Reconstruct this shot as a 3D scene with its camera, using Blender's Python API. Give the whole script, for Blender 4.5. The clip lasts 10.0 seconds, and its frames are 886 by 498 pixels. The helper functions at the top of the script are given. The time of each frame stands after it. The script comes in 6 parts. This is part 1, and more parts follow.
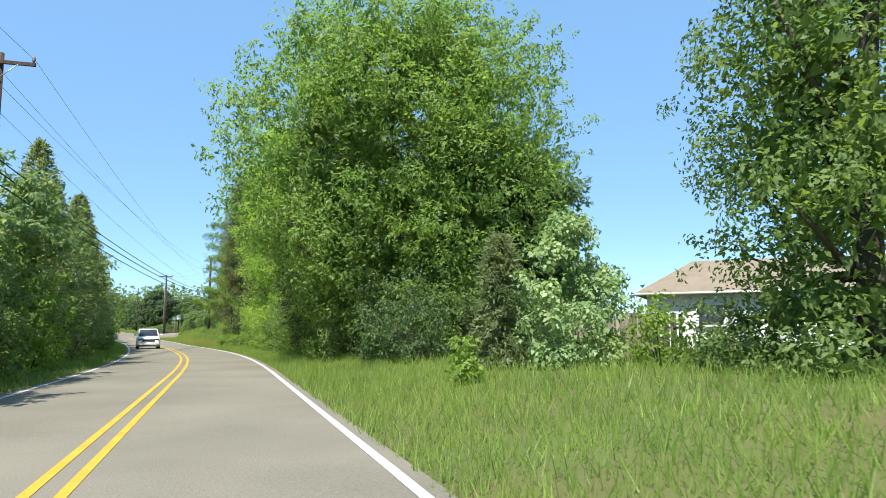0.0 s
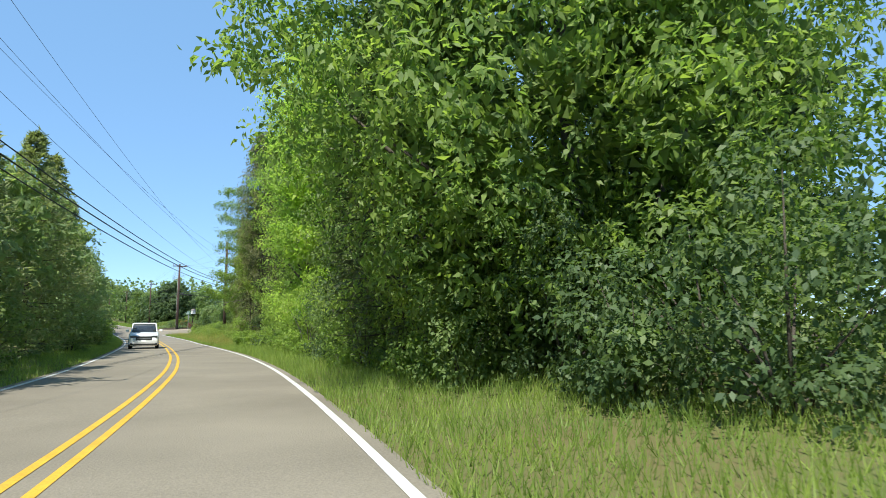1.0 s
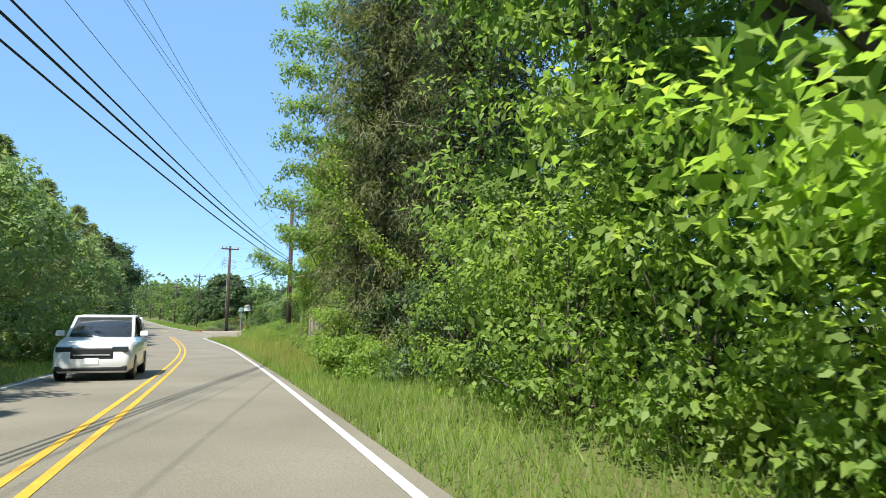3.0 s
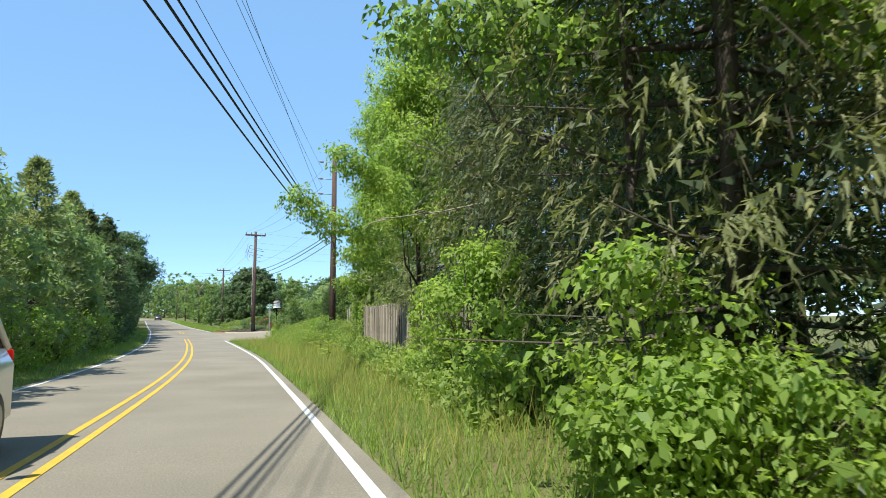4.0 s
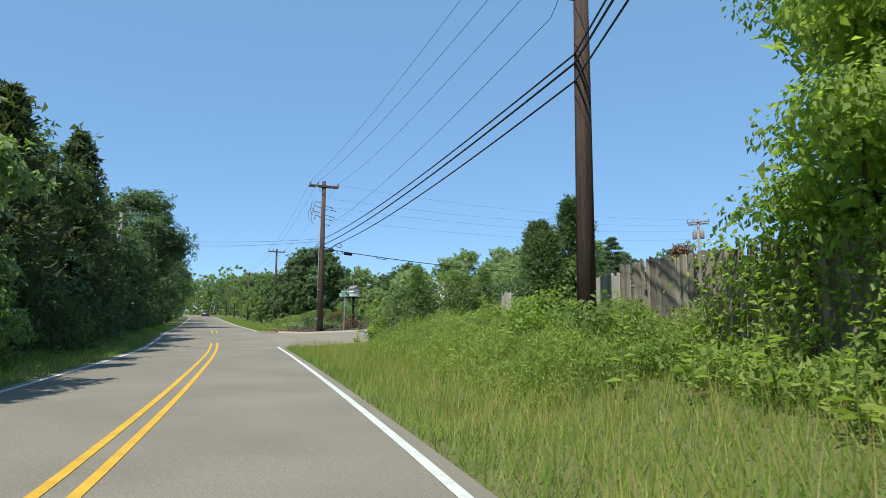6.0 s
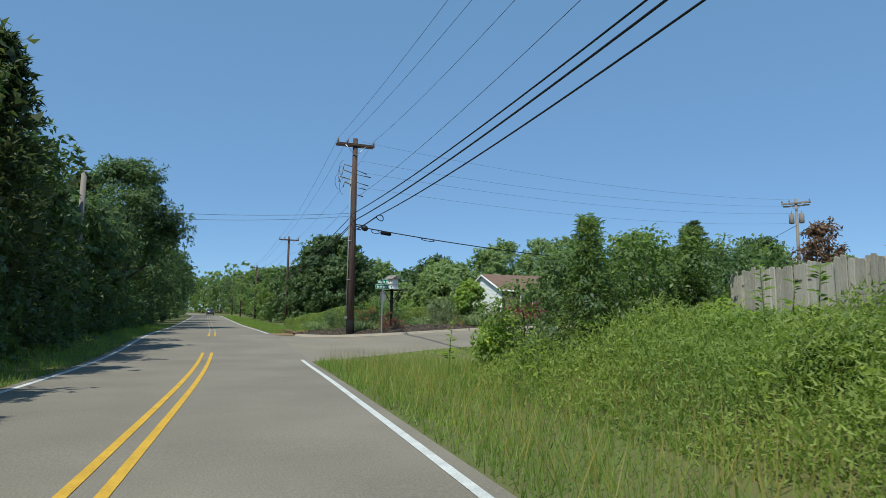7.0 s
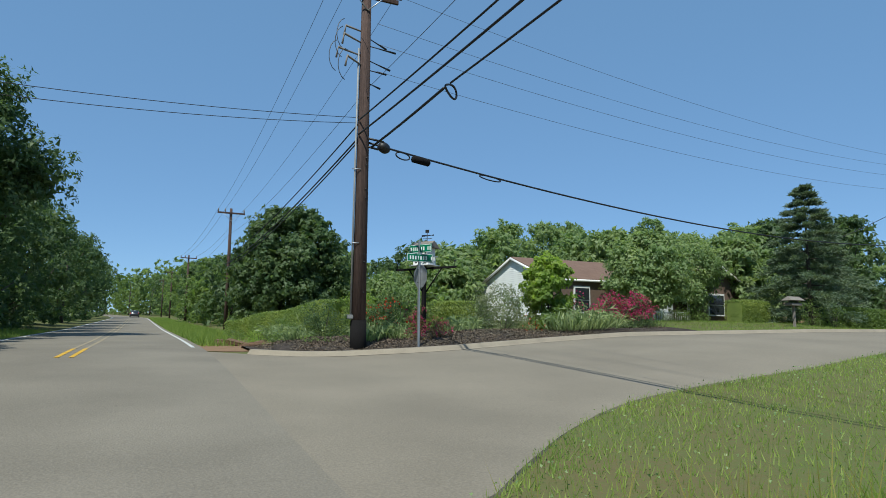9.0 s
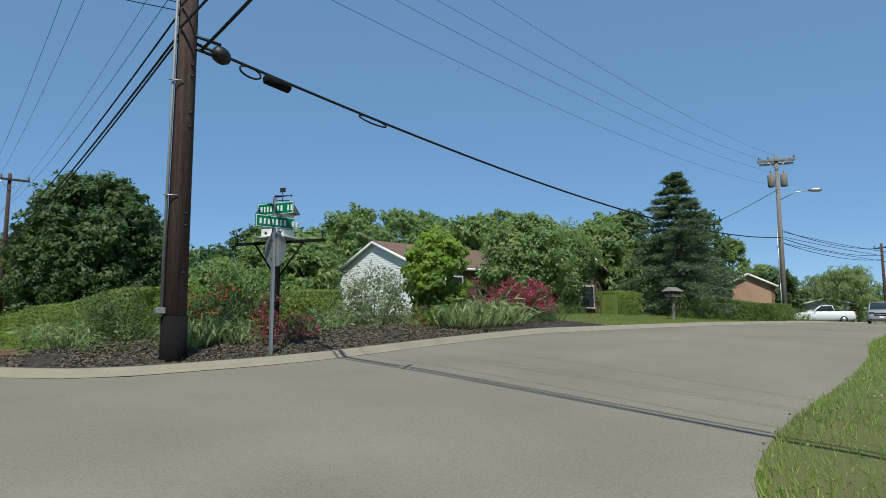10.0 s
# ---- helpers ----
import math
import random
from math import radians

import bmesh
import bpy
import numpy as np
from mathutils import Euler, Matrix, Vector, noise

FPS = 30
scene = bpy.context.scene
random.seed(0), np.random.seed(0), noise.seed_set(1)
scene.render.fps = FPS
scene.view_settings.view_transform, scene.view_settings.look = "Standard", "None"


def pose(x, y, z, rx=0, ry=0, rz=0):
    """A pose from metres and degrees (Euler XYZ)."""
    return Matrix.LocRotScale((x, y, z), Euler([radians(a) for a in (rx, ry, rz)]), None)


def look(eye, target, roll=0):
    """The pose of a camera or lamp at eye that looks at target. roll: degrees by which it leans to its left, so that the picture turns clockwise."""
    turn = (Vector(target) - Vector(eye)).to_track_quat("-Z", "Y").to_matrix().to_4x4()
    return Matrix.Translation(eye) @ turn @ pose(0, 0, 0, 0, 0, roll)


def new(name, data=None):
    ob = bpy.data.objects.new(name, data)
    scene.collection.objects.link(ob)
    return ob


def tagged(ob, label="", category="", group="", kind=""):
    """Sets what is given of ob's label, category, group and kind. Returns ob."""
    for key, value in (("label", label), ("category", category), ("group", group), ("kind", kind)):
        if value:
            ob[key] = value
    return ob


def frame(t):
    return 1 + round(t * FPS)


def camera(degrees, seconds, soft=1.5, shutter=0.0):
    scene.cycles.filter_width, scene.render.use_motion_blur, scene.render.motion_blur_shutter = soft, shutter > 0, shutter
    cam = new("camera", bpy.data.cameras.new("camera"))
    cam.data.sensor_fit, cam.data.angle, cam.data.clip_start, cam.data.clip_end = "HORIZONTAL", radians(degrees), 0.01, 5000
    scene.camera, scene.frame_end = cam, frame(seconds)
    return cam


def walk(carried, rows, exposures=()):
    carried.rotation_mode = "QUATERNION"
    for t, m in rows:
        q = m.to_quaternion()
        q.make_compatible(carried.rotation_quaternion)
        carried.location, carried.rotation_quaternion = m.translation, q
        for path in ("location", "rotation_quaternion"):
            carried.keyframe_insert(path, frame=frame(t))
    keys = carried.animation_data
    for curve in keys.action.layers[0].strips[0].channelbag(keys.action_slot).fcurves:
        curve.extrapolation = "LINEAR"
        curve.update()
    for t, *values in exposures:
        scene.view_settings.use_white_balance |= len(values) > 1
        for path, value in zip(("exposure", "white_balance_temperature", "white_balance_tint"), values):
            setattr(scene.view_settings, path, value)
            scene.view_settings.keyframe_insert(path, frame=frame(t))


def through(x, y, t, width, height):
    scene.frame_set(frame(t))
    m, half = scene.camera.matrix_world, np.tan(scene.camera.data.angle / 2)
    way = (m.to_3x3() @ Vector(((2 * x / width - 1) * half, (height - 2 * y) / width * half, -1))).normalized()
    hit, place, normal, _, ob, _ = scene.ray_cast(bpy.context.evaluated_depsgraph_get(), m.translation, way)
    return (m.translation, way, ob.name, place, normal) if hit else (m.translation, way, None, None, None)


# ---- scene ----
# Camera and its drive: X to the right of the straight road, Y along it, Z up.
cam = camera(69.1, 10.0, soft=0.78, shutter=0.04)
ROWS = [
    (0.0, -21.769, -86.639, 1.300, -34.00, 6.97, -0.43),
    (0.5, -19.844, -80.348, 1.242, -33.18, 6.80, -0.22),
    (1.0, -18.060, -74.017, 1.196, -32.33, 6.75, -0.14),
    (1.5, -16.335, -67.335, 1.154, -31.12, 6.81, 0.18),
    (2.0, -14.731, -60.657, 1.114, -29.52, 6.95, 0.43),
    (2.5, -13.255, -53.946, 1.087, -28.40, 7.06, 0.54),
    (4.0, -9.528, -34.450, 1.014, -25.08, 6.90, -0.29),
    (4.5, -8.581, -28.101, 0.982, -23.68, 6.85, -0.23),
    (5.0, -7.825, -21.887, 0.938, -22.30, 7.00, 0.35),
    (5.5, -7.238, -15.991, 0.898, -21.26, 7.02, 0.43),
    (7.0, -6.113, 0.606, 1.029, -20.10, 6.94, 0.66),
    (7.5, -5.742, 5.457, 1.071, -19.85, 6.92, 0.78),
    (8.0, -5.375, 9.773, 1.095, -20.27, 6.99, 0.79),
    (8.5, -5.011, 13.616, 1.107, -21.71, 7.14, 0.85),
    (9.0, -4.403, 16.918, 1.130, -25.20, 7.22, 0.52),
    (9.5, -3.625, 19.731, 1.174, -31.07, 6.70, -0.28),
    (10.0, -2.597, 22.013, 1.223, -39.58, 6.73, -0.10),
]
EXPOSURES = [(0.0, 1.0, 6350, 5), (0.5, 0.84, 6350, 5), (1.0, 0.88, 6350, 5), (2.0, 1.0, 6350, 5), (2.5, 1.04, 6350, 5), (5.0, 0.9, 6350, 5), (6.0, 0.55, 6250, 4), (7.0, 0.16, 6100, 3), (9.0, 0.15, 6100, 3), (10.0, 0.03, 6100, 3)]
# roll is laid as a lean about the line of sight
walk(cam, [(t, pose(x, y, z, 90, 0, yaw) @ pose(0, 0, 0, pitch, 0, 0) @ pose(0, 0, 0, 0, 0, roll)) for t, x, y, z, yaw, pitch, roll in ROWS], EXPOSURES)

# World and sun
SUN_FROM = Vector((-0.44, -0.42, 0.84)).normalized()
world = bpy.data.worlds.new("sky")
scene.world = world
world.use_nodes = True
wn = world.node_tree
sky = wn.nodes.new("ShaderNodeTexSky")
sky.sky_type, sky.sun_disc = "NISHITA", False
sky.sun_elevation = math.asin(SUN_FROM.z)
sky.sun_rotation = math.atan2(SUN_FROM.x, SUN_FROM.y)
sky.air_density, sky.dust_density, sky.ozone_density = 0.65, 0.0, 2.4
even = wn.nodes.new("ShaderNodeMix")
even.data_type = "RGBA"
even.inputs[0].default_value, even.inputs[7].default_value = 0.66, (1.08, 2.04, 3.45, 1)
wn.links.new(sky.outputs[0], even.inputs[6]), wn.links.new(even.outputs[2], wn.nodes["Background"].inputs[0])
wn.nodes["Background"].inputs[1].default_value = 0.15
sun = new("sun", bpy.data.lights.new("sun", "SUN"))
sun.data.energy, sun.data.angle, sun.data.color = 4.6, radians(0.53), (1.0, 0.95, 0.86)
sun.matrix_world = look(SUN_FROM * 100, (0, 0, 0))

# Materials
def mat(name, base, rough=0.7, metal=0.0, var=0.25, scale=8.0, fine=60.0, bump=0.15, second=None, spec=0.5, coord="Object", stretch=(1, 1, 1), rnd=0.0):
    """A surface with stains and grain at two scales and fine relief."""
    m = bpy.data.materials.new(name)
    m.use_nodes = True
    nt = m.node_tree
    n, l = nt.nodes, nt.links
    p = n["Principled BSDF"]
    p.inputs["Roughness"].default_value, p.inputs["Metallic"].default_value = rough, metal
    p.inputs["Specular IOR Level"].default_value = spec
    tc = n.new("ShaderNodeTexCoord")
    mp = n.new("ShaderNodeMapping")
    mp.inputs["Scale"].default_value = stretch
    l.new(tc.outputs[coord], mp.inputs[0])
    big, small = n.new("ShaderNodeTexNoise"), n.new("ShaderNodeTexNoise")
    big.inputs["Scale"].default_value, small.inputs["Scale"].default_value = scale, fine
    big.inputs["Detail"].default_value = 4
    for t in (big, small):
        l.new(mp.outputs[0], t.inputs[0])
    add = n.new("ShaderNodeMath")
    add.operation = "ADD"
    l.new(big.outputs[0], add.inputs[0]), l.new(small.outputs[0], add.inputs[1])
    last = add.outputs[0]
    if rnd:
        oi, mr = n.new("ShaderNodeObjectInfo"), n.new("ShaderNodeMath")
        mr.operation = "MULTIPLY_ADD"
        mr.inputs[1].default_value = rnd
        l.new(oi.outputs["Random"], mr.inputs[0]), l.new(last, mr.inputs[2])
        last = mr.outputs[0]
    ramp = n.new("ShaderNodeValToRGB")
    second = second or tuple(c * (1 - var) for c in base)
    half = n.new("ShaderNodeMath")
    half.operation, half.inputs[1].default_value = "MULTIPLY", 0.5 / (1 + rnd / 2)
    l.new(last, half.inputs[0]), l.new(half.outputs[0], ramp.inputs[0])
    ramp.color_ramp.elements[0].position, ramp.color_ramp.elements[1].position = 0.36, 0.64
    ramp.color_ramp.elements[0].color, ramp.color_ramp.elements[1].color = (*second, 1), (*base, 1)
    l.new(ramp.outputs[0], p.inputs["Base Color"])
    if bump:
        b = n.new("ShaderNodeBump")
        b.inputs["Strength"].default_value, b.inputs["Distance"].default_value = bump, 0.02
        l.new(small.outputs[0], b.inputs["Height"]), l.new(b.outputs[0], p.inputs["Normal"])
    return m


def leafmat(name, dark, light, through=0.4, rough=0.52):
    """Leaves: each its own green, light shining through them."""
    m = bpy.data.materials.new(name)
    m.use_nodes = True
    n, l = m.node_tree.nodes, m.node_tree.links
    p = n["Principled BSDF"]
    p.inputs["Roughness"].default_value = rough
    p.inputs["Specular IOR Level"].default_value = 0.25
    dark, light = [tuple(c * k for c, k in zip((a + (b - a) * w for a, b in zip(dark, light)), (1.0, 0.99, 1.15) if dark[1] > dark[0] else (1, 1, 1))) for w in (0.18, 0.82)]
    g, ramp = n.new("ShaderNodeNewGeometry"), n.new("ShaderNodeValToRGB")
    l.new(g.outputs["Random Per Island"], ramp.inputs[0])
    ramp.color_ramp.elements[0].color, ramp.color_ramp.elements[1].color = (*dark, 1), (*light, 1)
    tc, ns, mix = n.new("ShaderNodeTexCoord"), n.new("ShaderNodeTexNoise"), n.new("ShaderNodeMix")
    ns.inputs["Scale"].default_value, ns.inputs["Detail"].default_value = 0.8, 3.0
    l.new(tc.outputs["Object"], ns.inputs[0])
    mix.data_type, mix.blend_type = "RGBA", "MULTIPLY"
    mix.inputs[0].default_value = 0.85
    tint = n.new("ShaderNodeValToRGB")
    tint.color_ramp.elements[0].position, tint.color_ramp.elements[1].position = 0.35, 0.65
    tint.color_ramp.elements[0].color, tint.color_ramp.elements[1].color = (0.75, 0.8, 0.7, 1), (1.15, 1.05, 0.9, 1)
    l.new(ns.outputs[0], tint.inputs[0]), l.new(ramp.outputs[0], mix.inputs[6]), l.new(tint.outputs[0], mix.inputs[7])
    l.new(mix.outputs[2], p.inputs["Base Color"])
    t, mx, br = n.new("ShaderNodeBsdfTranslucent"), n.new("ShaderNodeMixShader"), n.new("ShaderNodeMix")
    br.data_type, br.blend_type = "RGBA", "MULTIPLY"
    br.inputs[0].default_value, br.inputs[7].default_value = 1.0, (2.4, 2.5, 1.3, 1)
    l.new(mix.outputs[2], br.inputs[6]), l.new(br.outputs[2], t.inputs[0])
    mx.inputs[0].default_value = through
    l.new(p.outputs[0], mx.inputs[1]), l.new(t.outputs[0], mx.inputs[2])
    l.new(mx.outputs[0], n["Material Output"].inputs[0])
    return m


M = dict(
    asphalt=mat("asphalt", (0.235, 0.207, 0.163), 0.9, var=0.32, scale=0.4, fine=45, bump=0.4, spec=0.2),
    side_road=mat("side_road", (0.255, 0.22, 0.168), 0.9, var=0.3, scale=0.35, fine=45, bump=0.35, spec=0.2),
    concrete=mat("concrete", (0.31, 0.265, 0.2), 0.9, scale=2, fine=60, bump=0.3, spec=0.2),
    white_line=mat("white_line", (0.62, 0.62, 0.58), 0.8, var=0.35, scale=3, fine=40),
    yellow_line=mat("yellow_line", (0.62, 0.36, 0.03), 0.8, var=0.3, scale=3, fine=40),
    # yellow line colour pulled towards the asphalt to stand for glare
    yellow_in_glare=mat("yellow_in_glare", (0.33, 0.26, 0.15), 0.85, var=0.35, scale=3, fine=40, second=(0.22, 0.19, 0.14)),
    soil=mat("soil", (0.1, 0.13, 0.04), 0.95, scale=0.4, fine=20, second=(0.13, 0.11, 0.05), bump=0.5, spec=0.1),
    clay=mat("clay", (0.26, 0.165, 0.1), 0.95, scale=2, fine=40, bump=0.5, spec=0.1),
    mulch=mat("mulch", (0.085, 0.07, 0.06), 0.95, scale=3, fine=50, second=(0.03, 0.024, 0.02), bump=0.9, spec=0.1),
    pole_wood=mat("pole_wood", (0.12, 0.08, 0.066), 0.9, scale=2.5, fine=22, second=(0.045, 0.031, 0.027), bump=0.8, stretch=(6, 6, 0.25), spec=0.15),
    galvanised=mat("galvanised", (0.3, 0.3, 0.29), 0.65, metal=0.3, var=0.3),
    tarred=mat("tarred", (0.014, 0.013, 0.013), 0.95, scale=3, fine=30, bump=0.4, spec=0.1),
    pole_grey=mat("pole_grey", (0.25, 0.22, 0.19), 0.85, scale=3, fine=30, bump=0.4, stretch=(4, 4, 0.3), spec=0.2),
    fence_wood=mat("fence_wood", (0.35, 0.3, 0.24), 0.9, scale=2.5, fine=25, second=(0.15, 0.125, 0.1), bump=0.5, stretch=(6, 6, 0.6), rnd=1.0, spec=0.15),
    fence_pale=mat("fence_pale", (0.5, 0.465, 0.4), 0.9, scale=2.5, fine=25, second=(0.3, 0.27, 0.225), bump=0.4, stretch=(6, 6, 0.6), rnd=0.5, spec=0.15),
    bark=mat("bark", (0.1, 0.085, 0.07), 0.95, scale=3, fine=25, bump=0.9, stretch=(3, 3, 0.7), spec=0.1),
    log_wood=mat("log_wood", (0.2, 0.13, 0.085), 0.95, scale=3, fine=25, second=(0.09, 0.06, 0.042), bump=0.8, stretch=(0.6, 3, 3), spec=0.1),
    dead_wood=mat("dead_wood", (0.3, 0.26, 0.21), 0.9, scale=3, fine=25, bump=0.5, spec=0.1),
    cable=mat("cable", (0.012, 0.012, 0.013), 0.6),
    wire=mat("wire", (0.1, 0.1, 0.1), 0.5, metal=0.6),
    steel=mat("steel", (0.5, 0.51, 0.52), 0.45, metal=0.8, var=0.2),
    sign_green=mat("sign_green", (0.0, 0.16, 0.075), 0.45, var=0.1),
    sign_white=mat("sign_white", (0.78, 0.78, 0.76), 0.5, var=0.08),
    sign_blue=mat("sign_blue", (0.07, 0.3, 0.62), 0.5, var=0.1),
    white_paint=mat("white_paint", (0.72, 0.71, 0.68), 0.6, var=0.1),
    brown_paint=mat("brown_paint", (0.15, 0.1, 0.075), 0.7),
    brick=mat("brick", (0.3, 0.17, 0.12), 0.9, scale=4, fine=40, bump=0.4, rnd=0.6),
    brick_tan=mat("brick_tan", (0.42, 0.26, 0.17), 0.9, scale=1.5, fine=30, bump=0.4),
    shingle=mat("shingle", (0.2, 0.13, 0.1), 0.95, scale=2, fine=30, bump=0.6, spec=0.1),
    shingle_tan=mat("shingle_tan", (0.27, 0.215, 0.165), 0.95, scale=2, fine=30, bump=0.6, spec=0.1),
    glass=mat("glass", (0.03, 0.035, 0.04), 0.08, bump=0, spec=0.8),
    black=mat("black", (0.015, 0.015, 0.016), 0.5),
    leaf_bright=leafmat("leaf_bright", (0.115, 0.185, 0.04), (0.28, 0.37, 0.085), 0.47),
    leaf_mid=leafmat("leaf_mid", (0.075, 0.125, 0.04), (0.195, 0.265, 0.08), 0.4),
    leaf_wood=leafmat("leaf_wood", (0.085, 0.15, 0.04), (0.235, 0.325, 0.08), 0.44),
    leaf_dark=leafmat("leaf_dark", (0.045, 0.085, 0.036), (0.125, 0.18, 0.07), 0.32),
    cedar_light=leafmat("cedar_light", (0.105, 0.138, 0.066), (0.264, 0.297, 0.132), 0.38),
    # greyer, lighter green with distance haze mixed into the colour
    leaf_haze=leafmat("leaf_haze", (0.11, 0.17, 0.075), (0.26, 0.335, 0.135), 0.36),
    leaf_vine=leafmat("leaf_vine", (0.13, 0.225, 0.045), (0.35, 0.46, 0.1), 0.5),
    leaf_pale=leafmat("leaf_pale", (0.132, 0.22, 0.077), (0.352, 0.44, 0.22), 0.3),
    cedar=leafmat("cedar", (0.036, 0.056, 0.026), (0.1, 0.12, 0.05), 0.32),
    pine=leafmat("pine", (0.09, 0.125, 0.06), (0.2, 0.24, 0.115), 0.35),
    weed_leaf=leafmat("weed_leaf", (0.105, 0.165, 0.035), (0.28, 0.345, 0.09), 0.4, 0.6),
    siding=mat("siding", (0.8, 0.8, 0.77), 0.6, var=0.06, scale=1.5, fine=30, bump=0),
    cedar_dry=leafmat("cedar_dry", (0.095, 0.11, 0.048), (0.23, 0.24, 0.105), 0.3),
    dead_twig_shaded=leafmat("dead_twig_shaded", (0.032, 0.028, 0.021), (0.075, 0.064, 0.048), 0.0, 0.9),
    spruce=leafmat("spruce", (0.062, 0.098, 0.064), (0.16, 0.21, 0.125), 0.3),
    grass=leafmat("grass", (0.115, 0.18, 0.035), (0.255, 0.335, 0.08), 0.4),
    lawn=leafmat("lawn", (0.16, 0.23, 0.05), (0.33, 0.41, 0.11), 0.35),
    grass_dry=leafmat("grass_dry", (0.2, 0.2, 0.06), (0.36, 0.31, 0.12), 0.35),
    boxhedge=leafmat("boxhedge", (0.12, 0.175, 0.05), (0.28, 0.34, 0.1), 0.35),
    iris=leafmat("iris", (0.08, 0.14, 0.055), (0.36, 0.42, 0.2), 0.3),
    olive=leafmat("olive", (0.1, 0.13, 0.07), (0.26, 0.29, 0.17), 0.3),
    bark_chip=leafmat("bark_chip", (0.04, 0.032, 0.027), (0.24, 0.195, 0.16), 0.0, 0.9),
    willow=leafmat("willow", (0.11, 0.16, 0.06), (0.26, 0.32, 0.14), 0.35),
    plum_leaf=leafmat("plum_leaf", (0.085, 0.05, 0.04), (0.2, 0.125, 0.095), 0.3),
    rose_leaf=leafmat("rose_leaf", (0.075, 0.05, 0.03), (0.17, 0.13, 0.06), 0.3),
    petal=leafmat("petal", (0.28, 0.014, 0.085), (0.6, 0.06, 0.24), 0.3),
    petal_red=leafmat("petal_red", (0.45, 0.02, 0.02), (0.7, 0.09, 0.05), 0.3),
    petal_yellow=leafmat("petal_yellow", (0.35, 0.3, 0.02), (0.55, 0.5, 0.08), 0.3),
)


# Building helpers
def mesh_of(name, verts, faces, material, smooth=False):
    me = bpy.data.meshes.new(name)
    me.from_pydata([tuple(v) for v in verts], [], faces)
    me.materials.append(material)
    if smooth:
        me.polygons.foreach_set("use_smooth", [True] * len(me.polygons))
    me.update()
    return me


def part(name, data, parent=None, label="", at=None):
    """Links a mesh as one object, under a thing or part where a parent is given."""
    ob = new(name, data)
    if parent is not None:
        ob.parent = parent
    if at is not None:
        ob.matrix_basis = at
    if label:
        ob["label"] = label
    return ob


def thing(name, label, category, at=None, group="", kind=""):
    return tagged(part(name, None, at=at), label, category, group, kind)


def bm_mesh(name, bm, material, smooth=False):
    me = bpy.data.meshes.new(name)
    bmesh.ops.recalc_face_normals(bm, faces=bm.faces)
    bm.to_mesh(me)
    bm.free()
    me.materials.append(material)
    if smooth:
        me.polygons.foreach_set("use_smooth", [True] * len(me.polygons))
    return me


def box(name, size, material, bevel=0.0, at=(0, 0, 0)):
    """A box of a size, standing with the middle of its foot at a place, with softened edges."""
    bm = bmesh.new()
    bmesh.ops.create_cube(bm, size=1.0)
    bmesh.ops.scale(bm, vec=size, verts=bm.verts)
    bmesh.ops.translate(bm, vec=(at[0], at[1], at[2] + size[2] / 2), verts=bm.verts)
    if bevel:
        bmesh.ops.bevel(bm, geom=bm.edges[:], offset=bevel, segments=2, affect="EDGES", profile=0.6)
    return bm_mesh(name, bm, material)


def tube(points, radii, sides=8):
    """Vertices and faces of a tapered tube along points, closed at both ends."""
    pts = [Vector(p) for p in points]
    verts, faces = [], []
    side = None
    for i, p in enumerate(pts):
        d = (pts[min(i + 1, len(pts) - 1)] - pts[max(i - 1, 0)]).normalized()
        ref = side if side is not None else (Vector((1, 0, 0)) if abs(d.x) < 0.8 else Vector((0, 1, 0)))
        u = (ref - d * ref.dot(d)).normalized()
        side, v = u, d.cross(u)
        r = radii[i] if hasattr(radii, "__len__") else radii
        for k in range(sides):
            a = 2 * math.pi * k / sides
            verts.append(p + u * (r * math.cos(a)) + v * (r * math.sin(a)))
    for i in range(len(pts) - 1):
        for k in range(sides):
            a, b = i * sides + k, i * sides + (k + 1) % sides
            faces.append((a, b, b + sides, a + sides))
    faces.append(tuple(range(sides))[::-1])
    faces.append(tuple(range((len(pts) - 1) * sides, len(pts) * sides)))
    return verts, faces


def tubes(name, runs, material, sides=8):
    """Several tubes in one mesh; runs: (points, radii)."""
    verts, faces = [], []
    for pts, rad in runs:
        v, f = tube(pts, rad, sides)
        o = len(verts)
        verts += v
        faces += [tuple(i + o for i in q) for q in f]
    return mesh_of(name, verts, faces, material, smooth=True)


# The lie of the land
PROFILE = ([-400, -90, -45, -16, 0, 14, 22, 33, 45, 65, 100, 200, 300, 500, 3000], [0.5, 0, -0.15, -0.38, -0.29, -0.17, -0.06, 0.48, 0.66, 0.95, 1.7, 4, 6.5, 11.5, 30])
CENTRE = ([-400, -120, -100, -87, -74, -60, -49, -38, -24, -10, -4, 10, 20, 40, 150, 200, 260, 420, 3000], [-150, -34.5, -27.3, -23.2, -19.7, -15.9, -13.6, -11.9, -9.9, -8.15, -7.55, -6.6, -6.05, -5.65, -5.6, -8.5, -20, -75, -1300])


def smooth(t):
    t = np.clip(t, 0, 1)
    return t * t * (3 - 2 * t)


def lane(y):
    """The middle of the main road at y, softened."""
    return sum(np.interp(np.asarray(y, float) + d, *CENTRE) for d in (-6, -3, 0, 3, 6)) / 5


